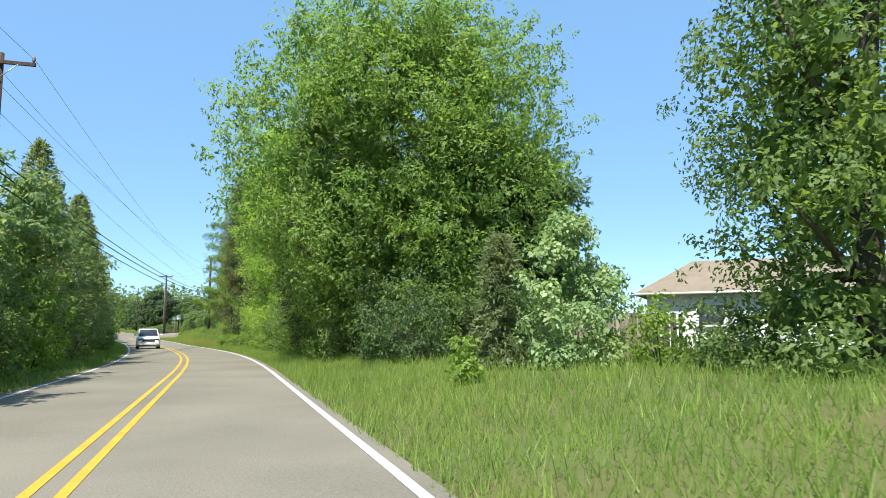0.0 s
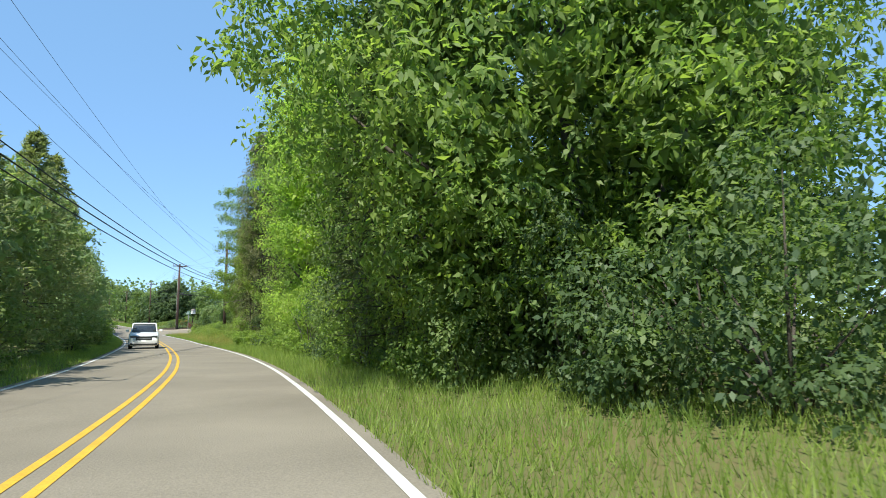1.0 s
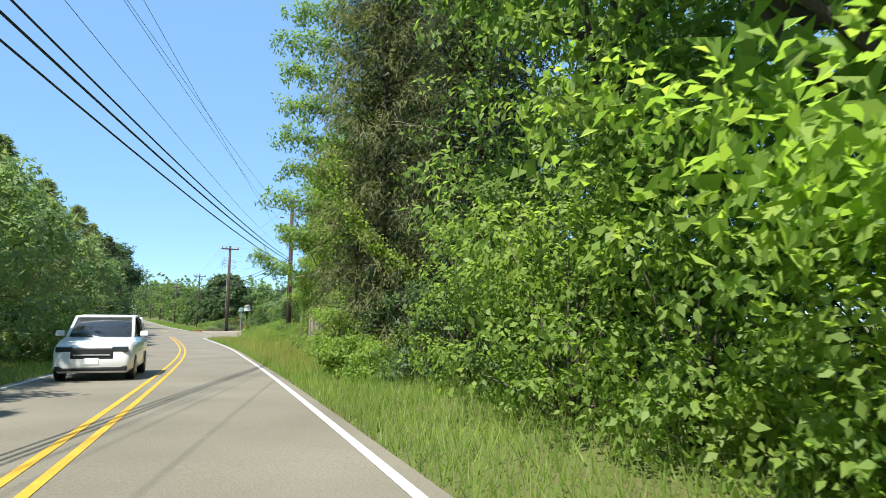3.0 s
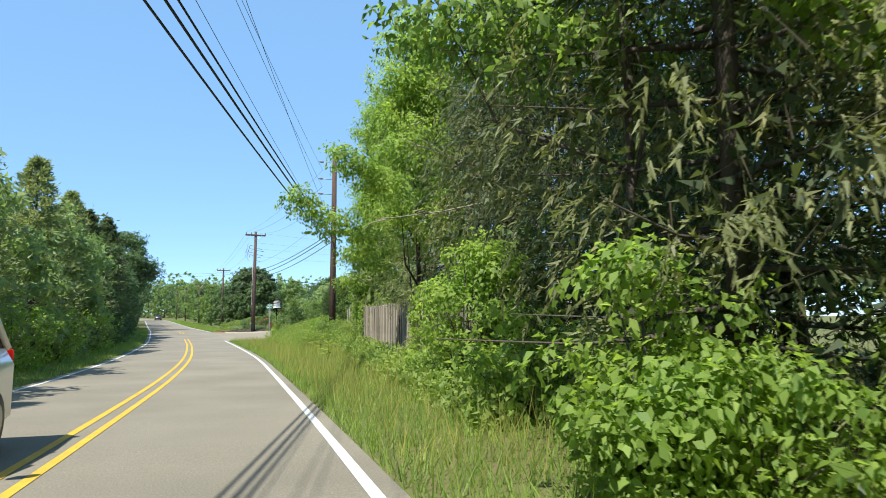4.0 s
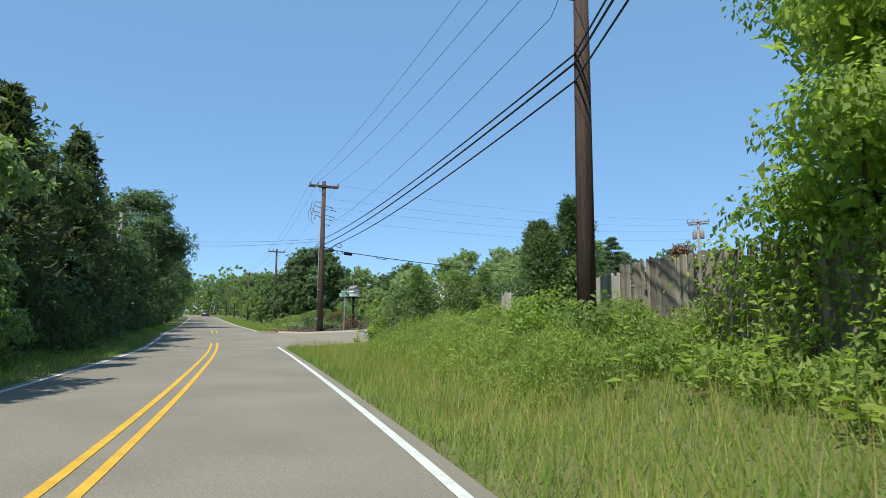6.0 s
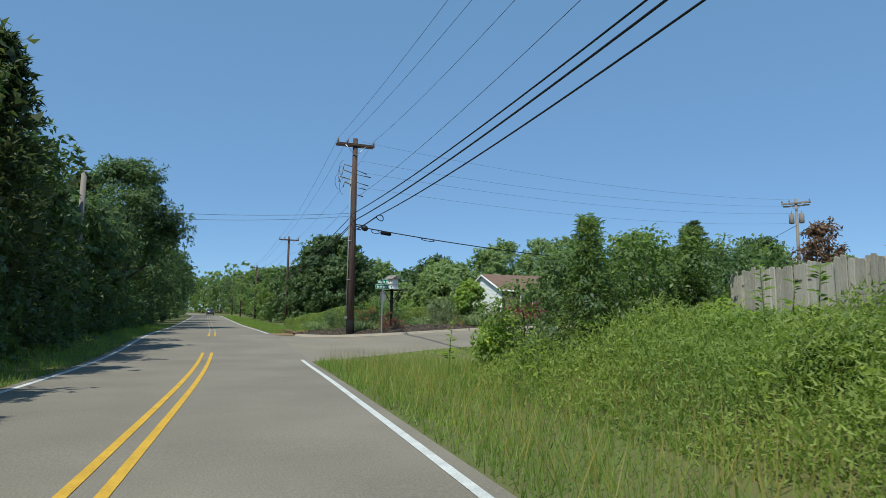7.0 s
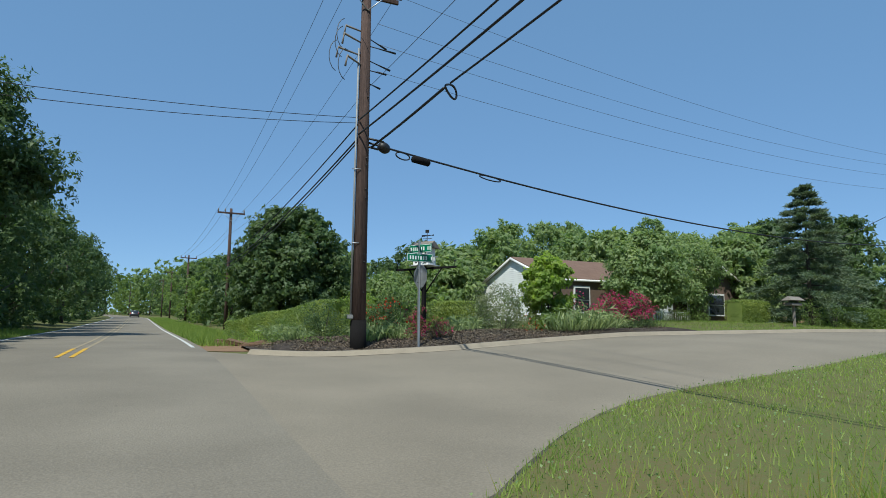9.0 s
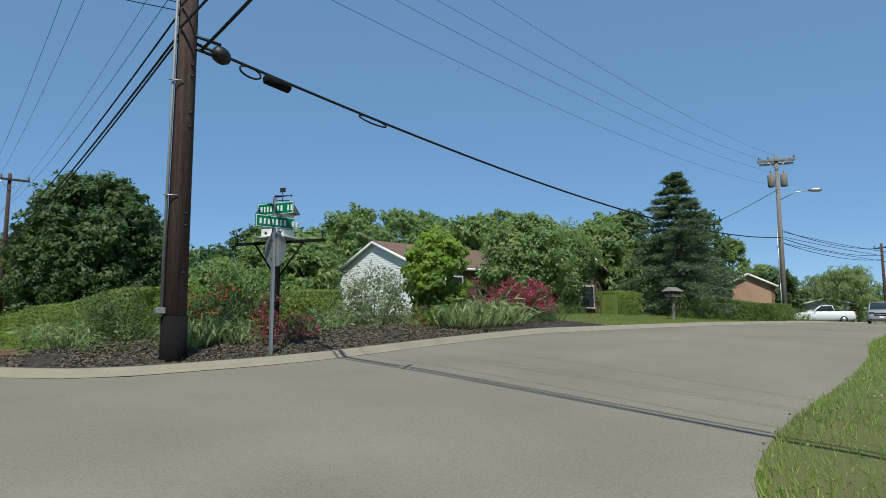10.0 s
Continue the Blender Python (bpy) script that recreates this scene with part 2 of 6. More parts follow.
def land(x, y):
    """The height of the land, roads included."""
    x, y = np.asarray(x, float), np.asarray(y, float)
    z = sum(np.interp(y + d, *PROFILE) for d in (-3, 0, 3)) / 3
    z = z + np.interp(x, [0, 10, 20, 30, 60, 200], [0, 0.53, 0.7, 0.74, 0.64, 0.6]) * smooth((y - 12) / 18)
    d = x - lane(y)
    bank = (0.45 + 0.3 * smooth((y + 12) / 14)) * smooth((d - 3.4) / 4.5) * (1 - smooth((y - 10) / 9))
    z = z + 0.4 * smooth((y - far_edge(x) - 0.4) / 8) * smooth((x - 10) / 5) * (1 - smooth((x - 42) / 14))
    return z + bank + 0.25 * smooth((-d - 3.6) / 4)


def lz(x, y):
    return float(land(x, y))


NEAR = ([-3, -1.6, 1.1, 3.7, 7.5, 11, 14, 20, 28, 36, 57, 90], [20.0, 21.6, 23.9, 24.8, 25.4, 26.2, 27.2, 28.4, 29.4, 30.4, 34.4, 42])
FAR = ([-3, -1.6, 0.8, 2.4, 4, 5.4, 8, 10, 14, 18, 22, 28, 36, 57, 90], [36.0, 33.0, 32.6, 32.3, 32.5, 32.8, 33.2, 33.3, 33.6, 33.75, 33.9, 34.7, 36.4, 41.5, 49])


def near_edge(x):
    return sum(np.interp(x + d, *NEAR) for d in (-1, 0, 1)) / 3


def far_edge(x):
    return sum(np.interp(x + d, *FAR) for d in (-0.8, 0, 0.8)) / 3


# Ground, one sheet to the horizon
def build_ground():
    xs = np.unique(np.r_[[-3000, -1500, -800, -400, -250, -150, -100, -75], np.arange(-60, 70, 1.0), [75, 85, 100, 130, 180, 250, 400, 800, 1500, 3000]])
    ys = np.unique(np.r_[[-3000, -1200, -500, -300, -200, -150, -130], np.arange(-120, 100, 1.0), [104, 110, 118, 128, 140, 160, 180, 200, 230, 260, 300, 400, 500, 800, 1500, 3000]])
    gx, gy = np.meshgrid(xs, ys)
    gz = land(gx, gy)
    d = np.abs(gx - lane(gy))
    gz = gz - 0.04 * (d < 2.4)
    inside = (gx > -4) & (gx < 90) & (gy > near_edge(gx) + 0.7) & (gy < far_edge(gx) - 0.7)
    gz = np.where(inside, gz - 0.04, gz) + 0.02 * np.sin(gx * 1.7 + gy) * np.sin(gy * 1.3 - gx * 0.4) * (d > 4)
    w = len(xs)
    faces = [(j * w + i, j * w + i + 1, (j + 1) * w + i + 1, (j + 1) * w + i) for j in range(len(ys) - 1) for i in range(w - 1)]
    me = mesh_of("ground", np.stack([gx, gy, gz], -1).reshape(-1, 3), faces, M["soil"], smooth=True)
    tagged(part("ground", me), "grassy earth verge and land under the trees", "ground", kind="structure")


def strip(name, left, right, material, lift, n=5, skirt=0.0):
    """A sheet between two lines of (x, y) points laid on the land; skirt: how far its edges run down into it."""
    verts, faces = [], []
    for a, b in zip(left, right):
        for k in range(n):
            x, y = a[0] + (b[0] - a[0]) * k / (n - 1), a[1] + (b[1] - a[1]) * k / (n - 1)
            verts.append((x, y, lz(x, y) + lift))
        if skirt:
            ux, uy = (b[0] - a[0]) * 0.004, (b[1] - a[1]) * 0.004
            verts += [(*a, lz(*a) + lift), (a[0] - ux, a[1] - uy, lz(*a) + lift - skirt), (*b, lz(*b) + lift), (b[0] + ux, b[1] + uy, lz(*b) + lift - skirt)]
    w = n + 4 if skirt else n
    for i in range(len(left) - 1):
        for k in range(n - 1):
            a = i * w + k
            faces.append((a, a + 1, a + w + 1, a + w))
        if skirt:
            o, q = i * w, (i + 1) * w
            faces += [(o + n + 1, o + n, q + n, q + n + 1), (o + n + 2, o + n + 3, q + n + 3, q + n + 2)]
    return mesh_of(name, verts, faces, material, smooth=True)


def road_line(y0, y1, off, width, step=1.0):
    ys = np.linspace(y0, y1, max(2, int((y1 - y0) / step)))
    c = lane(ys)
    sl = np.gradient(c, ys) if len(ys) > 2 else np.zeros(len(ys))
    k = 1 / np.hypot(1, sl)
    at = lambda o: [(cx + o * q, y - o * q * s) for cx, y, q, s in zip(c, ys, k, sl)]
    return at(off - width / 2), at(off + width / 2)


def build_roads():
    a, b = road_line(-130, 420, 0, 6.1)
    tagged(part("road", strip("road", a, b, M["asphalt"], 0.035, skirt=0.12)), "worn grey asphalt two-lane country road", "road", kind="structure")
    for name, y0, y1, off, w, m, lab in (
        ("road_line_left", -130, 400, -2.82, 0.11, "white_line", "white painted edge line on the asphalt"),
        ("road_line_right", -130, 21, 2.82, 0.11, "white_line", "white painted edge line on the asphalt"),
        ("road_line_right_far", 37, 400, 2.82, 0.11, "white_line", "white painted edge line past the side road"),
        ("road_line_middle_a", -130, 24, -0.14, 0.1, "yellow_line", "yellow double centre line on the asphalt"),
        ("road_line_middle_b", -130, 24, 0.14, 0.1, "yellow_line", "yellow double centre line on the asphalt"),
        ("road_line_middle_c", 33, 36.5, -0.14, 0.1, "yellow_line", "yellow double centre line past the side road"),
        ("road_line_middle_d", 33, 36.5, 0.14, 0.1, "yellow_line", "yellow double centre line past the side road"),
        ("road_line_middle_e", 36.5, 400, -0.14, 0.1, "yellow_in_glare", "yellow centre line on the far road, dulled as if lost in glare"),
        ("road_line_middle_f", 36.5, 400, 0.14, 0.1, "yellow_in_glare", "yellow centre line on the far road, dulled as if lost in glare"),
    ):
        a, b = road_line(y0, y1, off, w)
        tagged(part(name, strip(name, a, b, M[m], 0.041)), lab, "road marking", kind="structure")
    xs = np.r_[np.arange(-3.0, 12, 0.5), np.arange(12, 90, 1.0)]
    xs[0] = -3.5
    me = strip("side_road", [(x, float(near_edge(x))) for x in xs], [(x, float(far_edge(x))) for x in xs], M["side_road"], 0.026, n=26, skirt=0.12)
    tagged(part("side_road", me), "pale worn asphalt side street", "road", kind="structure")
    # rolled concrete kerb along the far side
    prof = [(-0.14, 0.028), (-0.09, 0.034), (-0.05, 0.07), (0.0, 0.145), (0.15, 0.155), (0.19, -0.1)]
    verts, faces = [], []
    kx = np.r_[np.arange(-1.8, 30, 0.5), np.arange(30, 88, 1.5)]
    for x in kx:
        y = float(far_edge(x))
        g = float(far_edge(x + 0.2) - far_edge(x - 0.2)) / 0.4
        q = 1 / math.hypot(1, g)
        base = lz(x, y)
        for o, h in prof:
            verts.append((x - g * q * o, y + q * o, base + h))
    n = len(prof)
    for i in range(len(kx) - 1):
        faces += [(i * n + k, i * n + k + 1, (i + 1) * n + k + 1, (i + 1) * n + k) for k in range(n - 1)]
    tagged(part("kerb", mesh_of("kerb", verts, faces, M["concrete"], smooth=True)), "rolled pale concrete kerb along the side street", "kerb", kind="structure")


build_ground()
build_roads()


# Foliage
def leaf_mesh(name, base, along, length, width, material, rng, fold=0.25, roll=None, blade=False, face=None):
    """A mesh of many leaves, each folded and pointed, or a plain tapering blade: base points, unit directions, sizes. face: the way each leaf's upper side turns."""
    n = len(base)
    if face is None:
        up = rng.normal(0, 1, (n, 3)) + (0, 0, 1.2 if roll is None else roll)
    else:
        up = unit(face + rng.normal(0, 0.33, (n, 3)))
        along = unit(along - 0.75 * np.sum(along * up, 1, keepdims=True) * up)
    side = np.cross(along, up)
    side /= np.linalg.norm(side, axis=1, keepdims=True) + 1e-9
    nrm = np.cross(side, along)
    length, width = np.broadcast_to(length, n)[:, None], np.broadcast_to(width, n)[:, None]
    if blade:
        v = np.stack([base - side * width / 2, base + side * width / 2, base + along * length], 1)
    else:
        mid = base + along * length * 0.45
        v = np.stack([base, mid + side * width / 2 + nrm * width * fold, base + along * length - nrm * length * 0.12, mid - side * width / 2 + nrm * width * fold], 1)
    c = v.shape[1]
    me = bpy.data.meshes.new(name)
    me.vertices.add(c * n), me.loops.add(c * n), me.polygons.add(n)
    me.vertices.foreach_set("co", v.astype(np.float32).ravel())
    me.loops.foreach_set("vertex_index", np.arange(c * n, dtype=np.int32))
    me.polygons.foreach_set("loop_start", np.arange(0, c * n, c, dtype=np.int32))
    me.materials.append(material)
    me.update(calc_edges=True)
    return me


def unit(v):
    return v / (np.linalg.norm(v, axis=-1, keepdims=True) + 1e-9)


def ball(rng, n):
    return unit(rng.normal(0, 1, (n, 3)))


def lobes(rng, h0, h1, rx, ry, count, size, shape):
    """Middles and sizes of the lumps that a crown is made of. shape(u): the crown's width from foot (0) to top (1)."""
    u = rng.uniform(0, 1, count)
    a = rng.uniform(0, 2 * np.pi, count)
    k = rng.uniform(0.1, 1, count) ** 0.4 * np.array([shape(q) for q in u])
    mid = np.stack([np.cos(a) * k * rx, np.sin(a) * k * ry, h0 + u * (h1 - h0)], 1)
    return mid, size * rng.uniform(0.65, 1.25, count)


def sprays(rng, mid, size, per_lobe, leaves, twig, squash=0.75, droop=0.35):
    """Leaf bases and directions, in sprays set over the lumps."""
    n = len(mid) * per_lobe
    m, s = np.repeat(mid, per_lobe, 0), np.repeat(size, per_lobe)
    out = ball(rng, n)
    out[:, 2] = np.abs(out[:, 2]) * np.where(rng.random(n) < 0.68, 1, -1)
    r = rng.uniform(0.25, 1.0, n) ** 0.45 * rng.uniform(0.85, 1.15, n)
    c = m + out * (s * r)[:, None] * (1, 1, squash)
    d = unit(out + rng.normal(0, 0.5, (n, 3)) - (0, 0, droop))
    q = ball(rng, n * leaves).reshape(n, leaves, 3)
    q = unit(q + 0.35 * out[:, None])
    t = rng.uniform(-0.4, 1.0, (n, leaves, 1))
    base = c[:, None] + q * twig * 0.55 * rng.uniform(0.5, 1.0, (n, leaves, 1)) * (1, 1, 0.75) + d[:, None] * t * twig * 0.45
    along = unit(d[:, None] * 0.5 + q * 0.4 + rng.normal(0, 0.5, (n, leaves, 3)) - (0, 0, droop * 0.8))
    hub = np.array((0, 0, mid[:, 2].mean()))
    crown = unit(out + 0.45 * unit(m - hub))
    face = unit(q * 0.75 + crown[:, None] * 0.7 + (0, 0, 0.3))
    return base.reshape(-1, 3), along.reshape(-1, 3), face.reshape(-1, 3)


ROUND = lambda u: math.sqrt(max(0.03, 1 - (2 * u - 0.9) ** 2 / 1.25))
FULL = lambda u: 1.0 if u < 0.55 else math.sqrt(max(0.02, 1 - ((u - 0.55) / 0.46) ** 2))
WALL = lambda u: 1.0 if u < 0.82 else math.sqrt(max(0.02, 1 - ((u - 0.82) / 0.2) ** 2))
DOME = lambda u: (0.64 + 0.36 * float(smooth((u - 0.1) / 0.17))) * math.sqrt(max(0.05, 1 - ((u - 0.45) / 0.585) ** 2))
OVAL = lambda u: math.sqrt(max(0.03, 1 - (2 * u - 1) ** 2))


def trunk_mesh(rng, h, top, radius, mid, material, limbs=7, lean=0.04):
    """A tapered trunk with limbs that reach for the lumps of the crown."""
    w = rng.normal(0, lean * h, 2)
    line = lambda u: Vector((w[0] * u * u, w[1] * u * u, -0.3 + u * (top + 0.3)))
    runs = [([line(u) for u in np.linspace(0, 1, 7)], [radius * (1.25 if u == 0 else 1) * (1 - 0.75 * u) for u in np.linspace(0, 1, 7)])]
    pick = rng.permutation(len(mid))[:limbs]
    for i in pick:
        end = Vector(mid[i]) * 0.92
        u = min(0.85, max(0.15, (end.z / top) * rng.uniform(0.35, 0.7)))
        a = line(u)
        b = a.lerp(end, 0.5) + Vector(rng.normal(0, 0.15, 3)) - Vector((0, 0, 0.12 * (end - a).length))
        runs.append(([a, a.lerp(b, 0.6), b, b.lerp(end, 0.5), end], [radius * q for q in (0.45, 0.36, 0.27, 0.18, 0.07)]))
    return tubes("trunk", runs, material, 7)


def clear_road(x, y, b, margin=3.25, height=4.3):
    """Which leaves are clear of the carriageway, as passing lorries keep it."""
    wx, wy = b[:, 0] + x, b[:, 1] + y
    d = np.abs(wx - lane(wy))
    return (d > margin + 1.3) | (b[:, 2] > height - np.clip(d - margin, 0, 1.3) / 1.3 * height)


def inner_leaves(rng, top, x, y, mid, n, size, leaf, deep=0.6, wide=0.9, label="shaded leaves inside the crown"):
    """Shaded leaves deep in a crown, that keep it from being seen through."""
    b = mid[rng.integers(0, len(mid), n)] * (deep, deep, 0.96) + rng.normal(0, 0.3, (n, 3))
    b[:, 2] = np.maximum(b[:, 2], 0.2)
    b = b[clear_road(x, y, b, 3.8)]
    k = size * rng.uniform(0.7, 1.3, len(b))
    part("inner_foliage", leaf_mesh("inner_foliage", b, ball(rng, len(b)), k * (1.2 if wide > 0.5 else 2.6), k * wide, M[leaf], rng, blade=True), top, label)


def tree(x, y, h, rx, label, ry=None, foot=0.15, leaf="leaf_mid", n=9000, size=0.13, seed=1, shape=ROUND, lump=0.3, count=46, twig=0.5, group="", radius=None, name="tree", limbs=8, slim=0.5, droop=0.35, category="tree", core=0.12, far=False, boughs=(), inner=0, inner_leaf=None, trimmed=True):
    """A leafy tree: a tapered trunk with limbs, and a crown of many leaves in lumps."""
    rng = np.random.default_rng(seed)
    ry = ry or rx
    mid, s = lobes(rng, h * foot + 0.1 * h, h * 0.93, rx * 0.78, ry * 0.78, count, lump * rx, shape)
    for a, b in boughs:
        t = np.linspace(0, 1, 7)[:, None]
        mid, s = np.r_[mid, np.array(a) * (1 - t) + np.array(b) * t], np.r_[s, np.linspace(0.62, 0.4, 7)]
    count = len(mid)
    top = thing(name, label, category, pose(x, y, lz(x, y), 0, 0, 0), group)
    rad = radius or 0.013 * h + 0.05
    part("trunk", trunk_mesh(rng, h, h * 0.8, rad, mid, M["bark"], limbs), top, "rough grey-brown bark")
    each = 14
    per = max(1, int(n / count / each))
    b, a, f = sprays(rng, mid, s, per, each, twig, droop=droop)
    b[:, 2] = np.maximum(b[:, 2], 0.05)
    k = size * rng.uniform(0.65, 1.3, len(b))
    nc = int(n * core)
    pick = rng.integers(0, count, nc)
    cb = mid[pick] + ball(rng, nc) * (s[pick] * rng.uniform(0, 0.65, nc))[:, None]
    f = np.concatenate([f, ball(rng, nc)])
    b, a, k = np.concatenate([b, cb]), np.concatenate([a, ball(rng, nc)]), np.concatenate([k, size * (1.8 if far else 1.3) * rng.uniform(0.7, 1.2, nc)])
    keep = clear_road(x, y, b) | (not trimmed)
    b, a, k, f = b[keep], a[keep], k[keep], f[keep]
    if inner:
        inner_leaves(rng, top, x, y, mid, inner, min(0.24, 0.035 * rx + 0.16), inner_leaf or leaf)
    part("crown", leaf_mesh("crown", b, a, k, k * slim * (1.25 if far else 1), M[leaf], rng, blade=far, face=f), top)
    return top


def dead_limb(rng, h, r, i):
    """A bare limb with forked twigs low on a conifer's trunk."""
    a = rng.uniform(0, 2 * np.pi)
    z = h * rng.uniform(0.12, 0.5)
    ln = r * rng.uniform(0.85, 1.2)
    d = Vector((math.cos(a), math.sin(a), rng.uniform(-0.35, 0.3)))
    s = Vector((-d.y, d.x, 0))
    at = lambda t: Vector((0, 0, z)) + d * ln * t + s * (0.3 * math.sin(3 * t + i)) + Vector((0, 0, 0.3 * math.sin(2.6 * t + 2 * i)))
    runs = [([at(t) for t in (0, 0.35, 0.7, 1)], [0.03, 0.02, 0.013, 0.005])]
    for k in range(6):
        t = rng.uniform(0.45, 0.95)
        e = at(t) + d * 0.35 + s * rng.normal(0, 0.5) + Vector((0, 0, rng.normal(-0.1, 0.25)))
        runs.append(([at(t), at(t).lerp(e, 0.6) + Vector((0, 0, 0.04)), e], [0.012, 0.009, 0.004]))
    return tubes("dead_branch", runs, M["dead_wood"], 5)


def conifer(x, y, h, r, label, leaf="cedar", n=9000, seed=1, group="", size=0.2, name="cedar_tree", foot=0.04, tiers=26, flat=0.25, category="tree", ragged=0.25, taper=0.8, dead=0, layer=0.8, inner=0):
    """A conifer: a straight trunk with whorls of boughs, each clothed in narrow sprays."""
    rng = np.random.default_rng(seed)
    top = thing(name, label, category, pose(x, y, lz(x, y)), group)
    fine = size < 0.13 and name == "cedar_tree"
    thick = 0.5 if fine else 1.0
    runs = [([(0, 0, -0.3), (0, 0, h * 0.5), (0, 0, h * 0.97)], [thick * (0.013 * h + 0.03), thick * (0.008 * h + 0.02), 0.012])]
    bases, ways = [], []
    boughs = tiers * 7
    fan = 12 if fine else 1
    each = max(6, n // boughs // fan)
    for i in range(boughs):
        u = ((i + rng.random()) / boughs) ** 0.85
        if layer < 0.6:
            u = (math.floor(u * tiers) + 0.5 + rng.normal(0, 0.16)) / tiers
            u = min(0.985, max(0.0, u))
        z = h * (foot + (0.97 - foot) * u)
        a = i * 2.4 + rng.normal(0, 0.3)
        ln = r * (1 - u) ** taper * rng.uniform(1 - ragged, 1 + ragged * 0.6) + 0.12
        d = np.array((math.cos(a), math.sin(a), flat * (u - 0.35)))
        if i % 2 == 0:
            runs.append(([Vector((0, 0, z)), Vector(d * ln * 0.5) + Vector((0, 0, z)), Vector(d * ln * 0.9) + Vector((0, 0, z + 0.05 * ln))], [0.012 + 0.012 * ln, 0.01, 0.004]))
        t = rng.uniform(0.15, 1.0, (each, 1)) ** 0.7
        p = np.array((0, 0, z)) + d * ln * t + rng.normal(0, 0.13 * (0.4 + ln * 0.35), (each, 3)) * (1, 1, layer)
        p[:, 2] -= 0.1 * ln * (t[:, 0] ** 2)
        w = unit(d * 0.8 + rng.normal(0, 0.55, (each, 3)) + (0, 0, 0.15 if size > 0.16 else -0.3))
        if fine:
            # feathery hanging sprays: needled twiglets set along a drooping axis
            w = unit(w - (0, 0, 0.45))
            q = np.tile(np.linspace(0.0, 1.0, fan), each)[:, None]
            w, p = np.repeat(w, fan, 0), np.repeat(p, fan, 0)
            p = p + w * q * size * 2.6 - (0, 0, size * 0.8) * q ** 2
            w = unit(w + rng.normal(0, 0.5, w.shape) * (1.15 - 0.7 * q) - (0, 0, 0.35) * q)
        bases.append(p), ways.append(w)
    part("trunk", tubes("trunk", runs, M["bark"], 5), top, "rough brown bark")
    if dead:
        for q in range(dead):
            part("dead_branch", dead_limb(rng, h, r, q), top, "bare grey dead branch")
    b, w = np.concatenate(bases), np.concatenate(ways)
    keep = clear_road(x, y, b)
    b, w = b[keep], w[keep]
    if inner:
        # dead twigs and darker sprays carry the crown's inner shade in their colour
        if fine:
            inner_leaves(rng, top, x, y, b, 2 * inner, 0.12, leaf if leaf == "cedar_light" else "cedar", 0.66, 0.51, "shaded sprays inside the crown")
        inner_leaves(rng, top, x, y, b, inner // 2 if fine else inner, 0.3 if size > 0.16 else 0.14, leaf if size > 0.16 else "dead_twig_shaded", 0.6, 0.9 if size > 0.16 else 0.12, "dead brown twigs inside the crown, coloured dark for inner shade" if size < 0.16 else "shaded sprays inside the crown")
    k = size * rng.uniform(0.6, 1.35, len(b))
    part("crown", leaf_mesh("crown", b, w, k, k * (0.26 if fine else 0.34 if size > 0.16 else 0.4), M[leaf], rng, roll=0.3, blade=True), top)
    return top


def bush(x, y, h, r, label, ry=None, leaf="leaf_mid", n=3000, size=0.1, seed=1, name="bush", shape=FULL, twig=0.25, slim=0.55, group="", count=26, lump=0.34, category="bush", extra=None):
    """A leafy bush: stems from the foot and leaves down to the ground; extra: (material, share, size) for blossom."""
    rng = np.random.default_rng(seed)
    ry = ry or r
    mid, s = lobes(rng, h * 0.06, h * 0.86, r * 0.72, ry * 0.72, count, lump * min(r, h), shape)
    a = np.arange(6) * 1.05 + seed
    mid = np.r_[mid, np.c_[np.cos(a) * r * 0.42, np.sin(a) * ry * 0.42, np.full(6, 0.09 * h)]]
    s, count = np.r_[s, np.full(6, lump * min(r, h) * 0.8)], count + 6
    top = thing(name, label, category, pose(x, y, lz(x, y)), group)
    runs = []
    for i in rng.permutation(count)[:9]:
        e = Vector(mid[i])
        runs.append(([Vector((e.x * 0.1, e.y * 0.1, -0.15)), Vector((e.x * 0.4, e.y * 0.4, e.z * 0.5)), e], [0.008 + 0.006 * h, 0.006 + 0.004 * h, 0.004]))
    if name in ("sapling", "young_tree"):
        for q in runs:
            part("stem", tubes("stem", [q], M["bark"], 5), top, "thin brown stem")
    else:
        part("woody_base", tubes("woody_base", runs, M["bark"], 5), top, "thin brown stems")
    each = 10
    b, a, f = sprays(rng, mid, s, max(1, n // count // each), each, twig)
    b[:, 2] = np.maximum(b[:, 2], 0.03)
    keep = clear_road(x, y, b, margin=2.9, height=2.5)
    b, a, f = b[keep], a[keep], f[keep]
    k = size * rng.uniform(0.6, 1.35, len(b))
    part("foliage", leaf_mesh("foliage", b, a, k, k * slim, M[leaf], rng, face=f, blade=size < 0.076 or name == "undergrowth"), top)
    if extra:
        material, share, fs = extra
        pick = rng.permutation(len(b))[: int(share * len(b))]
        hi = pick[b[pick, 2] > h * 0.35]
        c = np.repeat(b[hi] * (1.04, 1.04, 1.04), 3, 0) + rng.normal(0, fs * 0.5, (3 * len(hi), 3))
        part("blossom", leaf_mesh("blossom", c, ball(rng, len(c)), fs, fs * 0.8, M[material], rng), top, "clusters of open blossom")
    return top


